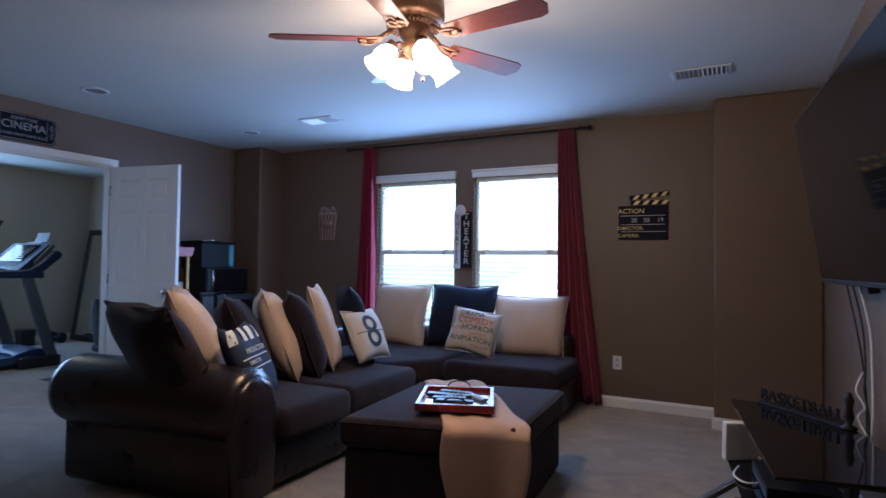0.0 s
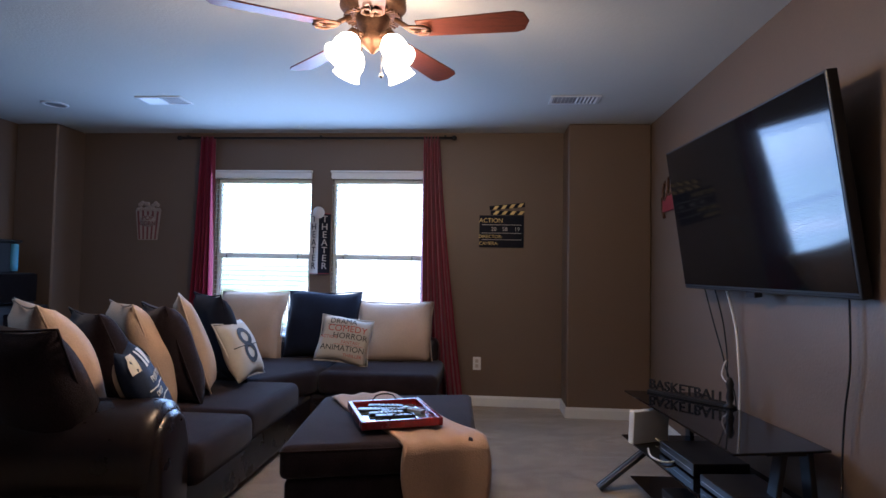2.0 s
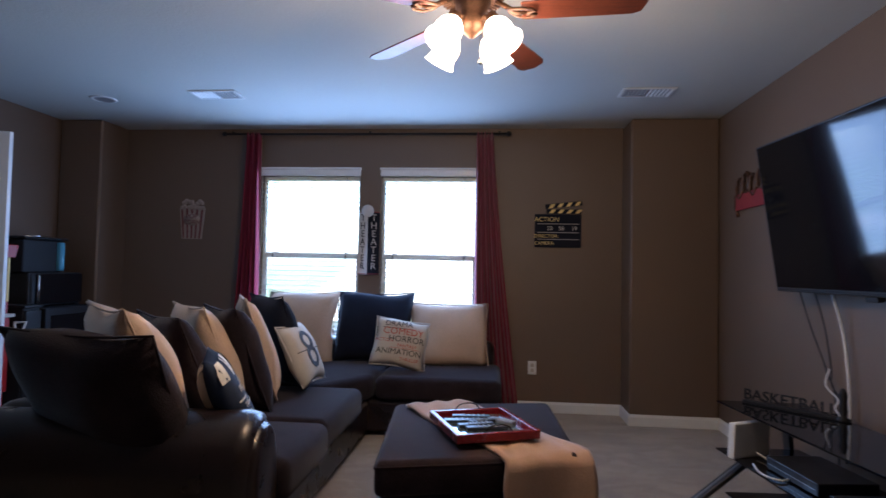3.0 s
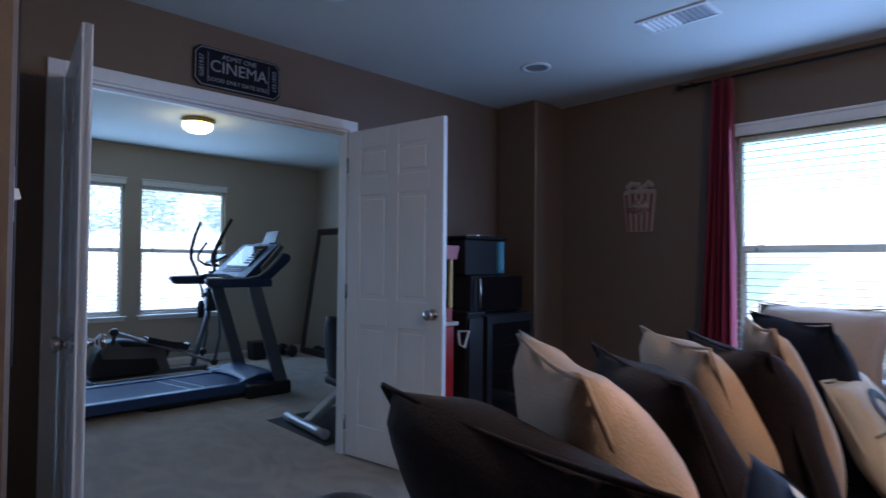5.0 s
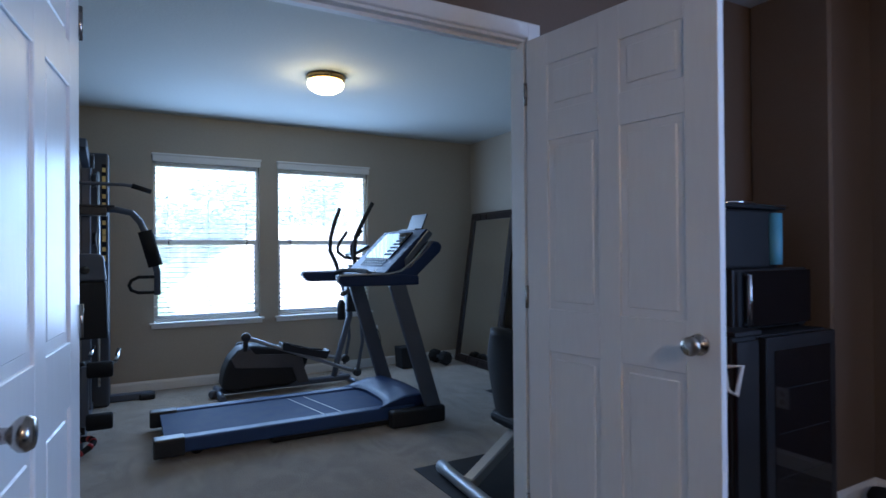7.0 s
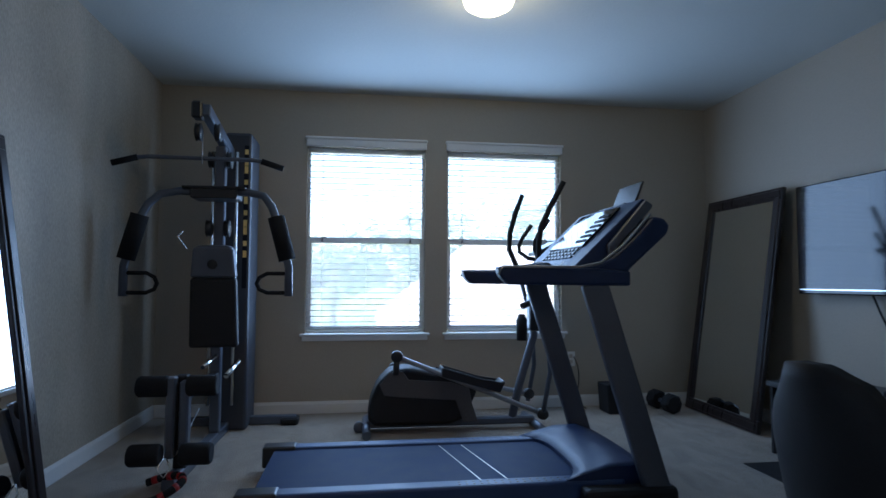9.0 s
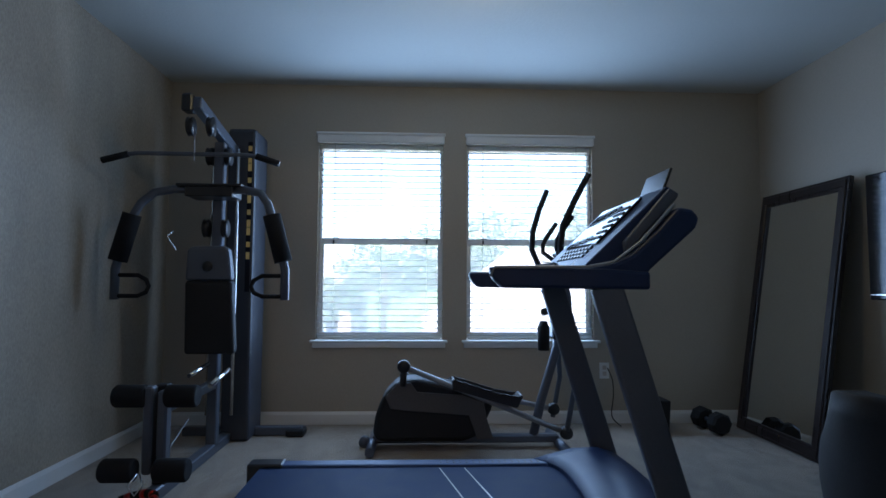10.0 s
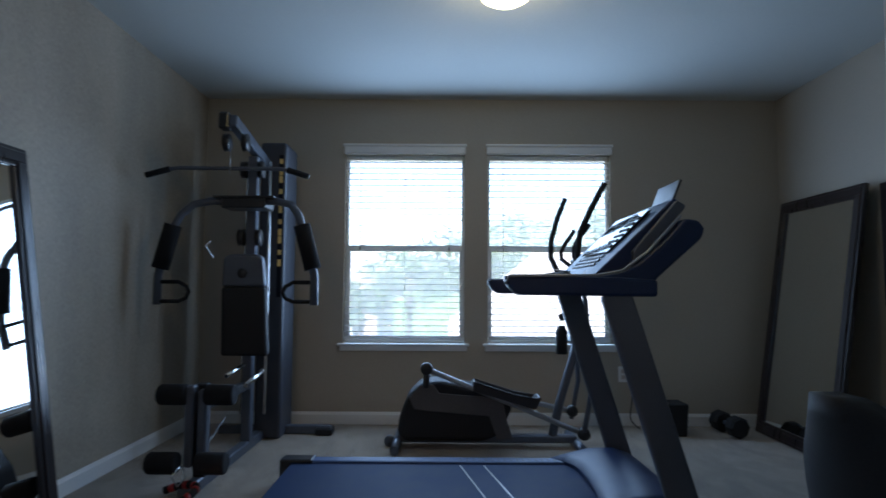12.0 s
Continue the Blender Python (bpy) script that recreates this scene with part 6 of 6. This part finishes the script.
prism(bm, [(4.20, 0.05), (4.20, 0.35), (4.30, 0.48), (4.48, 0.50), (4.60, 0.42), (4.62, 0.05)], -5.68, -5.50, m=YZ, bevel=0.02, seg=2)
part("drive_housing", bm, MATT, bk)
bm = B()
tube(bm, [(-5.59, 4.42, 0.48), (-5.59, 4.36, 0.68)], 0.022, 10)
part("console_post", bm, SILVER, bk)
rebase(bk, -5.4, 3.8)
mt = thing("rubber_mat", "thin black rubber mat under the exercise bike", "mat")
bm = B()
box(bm, -5.62, -4.80, 3.20, 4.70, 0.0015, 0.006, 0.001)
part("mat", bm, MATT, mt)
rebase(mt, -5.2, 3.9)
mt = thing("rubber_mat", "thin black rubber mat in front of the low table", "mat")
bm = B()
box(bm, -6.93, -6.05, 4.53, 5.22, 0.0015, 0.006, 0.001)
part("mat", bm, MATT, mt)
rebase(mt, -6.49, 4.87)

# weights along the wall
bn = thing("storage_bin", "small black storage bin on the carpet by the wall", "bin")
bm = B()
prism(bm, [(-0.08, 0), (0.08, 0), (0.095, 0.22), (-0.095, 0.22)], -0.09, 0.09, m=YZ, bevel=0.006)
part("bin", bm, MATT, bn)
bn.matrix_world = pose(-8.22, 4.37, 0.001)
for x, y, tu in ((-8.20, 4.77, 96),):
    db = thing("dumbbell", "black hexagonal dumbbell lying on the carpet", "dumbbell", "dumbbells by the mirror")
    for s in (-1, 1):
        bm = B()
        lathe(bm, [(0, -0.045), (0.06, -0.045), (0.075, -0.03), (0.075, 0.03), (0.06, 0.045), (0, 0.045)], pose(0, s * 0.095, 0.075, 90, 0, 0), 8, smooth=False)
        part("head", bm, MATT, db)
    bm = B()
    tube(bm, [(0, -0.06, 0.075), (0, 0.06, 0.075)], 0.016, 10)
    part("grip", bm, GREY, db)
    db.matrix_world = pose(x, y, 0.001, 0, 0, tu)
# outside
GRASS = surf("lawn", (0.07, 0.12, 0.03), 0.9, vary=0.3, scale=0.5, grain=20, bump=0.5, depth=0.03)
ROAD = surf("pale concrete road", (0.42, 0.40, 0.37), 0.85, vary=0.1, scale=0.7, grain=20, bump=0.2)
BRICK = surf("light brick", (0.42, 0.33, 0.27), 0.85, vary=0.15, scale=2, grain=14, bump=0.3)
SHINGLE = surf("grey roof shingle", (0.26, 0.24, 0.22), 0.85, vary=0.2, scale=3, grain=18, bump=0.4, depth=0.01)
LEAF = surf("foliage", (0.10, 0.15, 0.07), 0.6, vary=0.4, scale=1, grain=5, bump=0.0)
BARK = surf("bark", (0.12, 0.09, 0.07), 0.9, vary=0.3, scale=4, grain=20, bump=0.6, depth=0.02)
G0 = -3.1
bm = B()
box(bm, -900, 900, -900, 900, G0 - 0.5, G0)
solid("ground", bm, GRASS, "green lawn reaching the horizon")
bm = B()
box(bm, -34, -27, -60, 60, G0, G0 + 0.03)
box(bm, -27, -12, -1.2, 2.0, G0, G0 + 0.031)
solid("road", bm, ROAD, "pale concrete road with a driveway")


def house(x0, x1, y0, y1, wall_h, roof_h, along_y, label):
    h = thing("house", label, "house", "houses across the street")
    bm = B()
    box(bm, x0, x1, y0, y1, G0, G0 + wall_h)
    part("walls", bm, BRICK, h)
    bm = B()
    o = 0.5
    zb, zt = G0 + wall_h, G0 + wall_h + roof_h
    cx, cy = (x0 + x1) / 2, (y0 + y1) / 2
    a = [bm.verts.new(p) for p in ((x0 - o, y0 - o, zb), (x1 + o, y0 - o, zb), (x1 + o, y1 + o, zb), (x0 - o, y1 + o, zb))]
    if along_y:
        r = [bm.verts.new((cx, y0 + 2, zt)), bm.verts.new((cx, y1 - 2, zt))]
        bm.faces.new((a[0], a[1], r[0]))
        bm.faces.new((a[1], a[2], r[1], r[0]))
        bm.faces.new((a[2], a[3], r[1]))
        bm.faces.new((a[3], a[0], r[0], r[1]))
    else:
        r = [bm.verts.new((x0 + 2, cy, zt)), bm.verts.new((x1 - 2, cy, zt))]
        bm.faces.new((a[0], a[1], r[1], r[0]))
        bm.faces.new((a[1], a[2], r[1]))
        bm.faces.new((a[2], a[3], r[0], r[1]))
        bm.faces.new((a[3], a[0], r[0]))
    bm.faces.new(a[::-1])
    part("roof", bm, SHINGLE, h)
    bm = B()
    box(bm, x0 - o, x1 + o, y0 - o, y1 + o, zb - 0.18, zb - 0.004)
    part("eaves", bm, WHITE, h)
    n = max(2, int((y1 - y0) / 3))
    for i in range(n):
        y = y0 + (y1 - y0) * (i + 0.5) / n
        w = tagged(new("window"), "white framed window")
        w.parent = h
        bm = B()
        box(bm, x1, x1 + 0.06, y - 0.6, y + 0.6, G0 + 1.0, G0 + 2.4)
        box(bm, x1, x1 + 0.09, y - 0.03, y + 0.03, G0 + 1.0, G0 + 2.4)
        part("window_frame", bm, WHITE, w)
        bm = B()
        box(bm, x1 + 0.06, x1 + 0.07, y - 0.52, y + 0.52, G0 + 1.08, G0 + 2.32)
        part("pane", bm, GLOSS, w)
    return h


house(-26, -15, 3.4, 16.5, 2.9, 2.3, True, "single-storey light brick house with grey shingle roof")
house(-52, -40, -14, -1.5, 3.6, 3.2, True, "light brick house with grey shingle roof across the road")
house(-6, 6, 16, 28, 3.0, 3.4, False, "light brick house with grey shingle roof behind the garden")


def tree(x, y, h, r, seed, label="leafy green tree with a dark trunk"):
    rnd = random.Random(seed)
    t = thing("tree", label, "tree", "trees outside")
    bm = B()
    tube(bm, [(0, 0, -0.1), (0.05, 0, h * 0.3), (-0.05, 0.1, h * 0.6), (0, 0, h * 0.9)], [0.22, 0.16, 0.10, 0.03], 8)
    for i in range(7):
        a = i * 2.4
        z = h * (0.32 + 0.07 * i)
        tube(bm, [(0, 0, z), (math.cos(a) * r * 0.4, math.sin(a) * r * 0.4, z + h * 0.1), (math.cos(a) * r * 0.75, math.sin(a) * r * 0.75, z + h * 0.17)], [0.07, 0.045, 0.015], 6)
    part("trunk", bm, BARK, t)
    vs, fs = [], []
    for c in range(46):
        a, e = rnd.uniform(0, 6.28), rnd.uniform(-0.7, 1)
        k = rnd.uniform(0.35, 1.0)
        cx, cy, cz = r * k * math.cos(a) * math.cos(e), r * k * math.sin(a) * math.cos(e), h * 0.62 + h * 0.36 * k * math.sin(e)
        cr = rnd.uniform(0.16, 0.34) * r
        for _ in range(46):
            p = Vector((rnd.gauss(0, 0.5), rnd.gauss(0, 0.5), rnd.gauss(0, 0.4))) * cr + Vector((cx, cy, cz))
            d1 = Vector((rnd.uniform(-1, 1), rnd.uniform(-1, 1), rnd.uniform(-1, 1))).normalized() * 0.16
            d2 = d1.orthogonal().normalized() * 0.09
            i = len(vs)
            vs += [p - d1, p + d2, p + d1, p - d2]
            fs.append((i, i + 1, i + 2, i + 3))
    me = bpy.data.meshes.new("crown")
    me.from_pydata(vs, [], fs)
    me.materials.append(LEAF)
    cr_ = new("crown", me)
    cr_.parent = t
    t.matrix_world = pose(x, y, G0)
    return t


for i, (x, y, h, r) in enumerate(((-36, 0.8, 7.5, 2.6), (-38, 4.5, 8.5, 3.0), (-37, -2.0, 5.0, 1.8), (-44, 8, 10, 3.6), (-46, 14, 11, 4.0), (-35, 16, 9, 3.2), (-48, -16, 10, 3.6))):
    tree(x, y, h, r, 100 + i)
hd = thing("hedge", "clipped green hedge beside the road", "hedge")
rnd = random.Random(9)
vs, fs = [], []
for _ in range(1800):
    p = Vector((-31 + rnd.uniform(4.4, 5.4), rnd.uniform(-1.0, 1.8) - 1.4, G0 + rnd.uniform(0.02, 1.0)))
    d1 = Vector((rnd.uniform(-1, 1), rnd.uniform(-1, 1), rnd.uniform(-1, 1))).normalized() * 0.10
    d2 = d1.orthogonal().normalized() * 0.06
    i = len(vs)
    vs += [p - d1, p + d2, p + d1, p - d2]
    fs.append((i, i + 1, i + 2, i + 3))
me = bpy.data.meshes.new("leaves")
me.from_pydata(vs, [], fs)
me.materials.append(LEAF)
o = new("leaves", me)
o.parent = hd
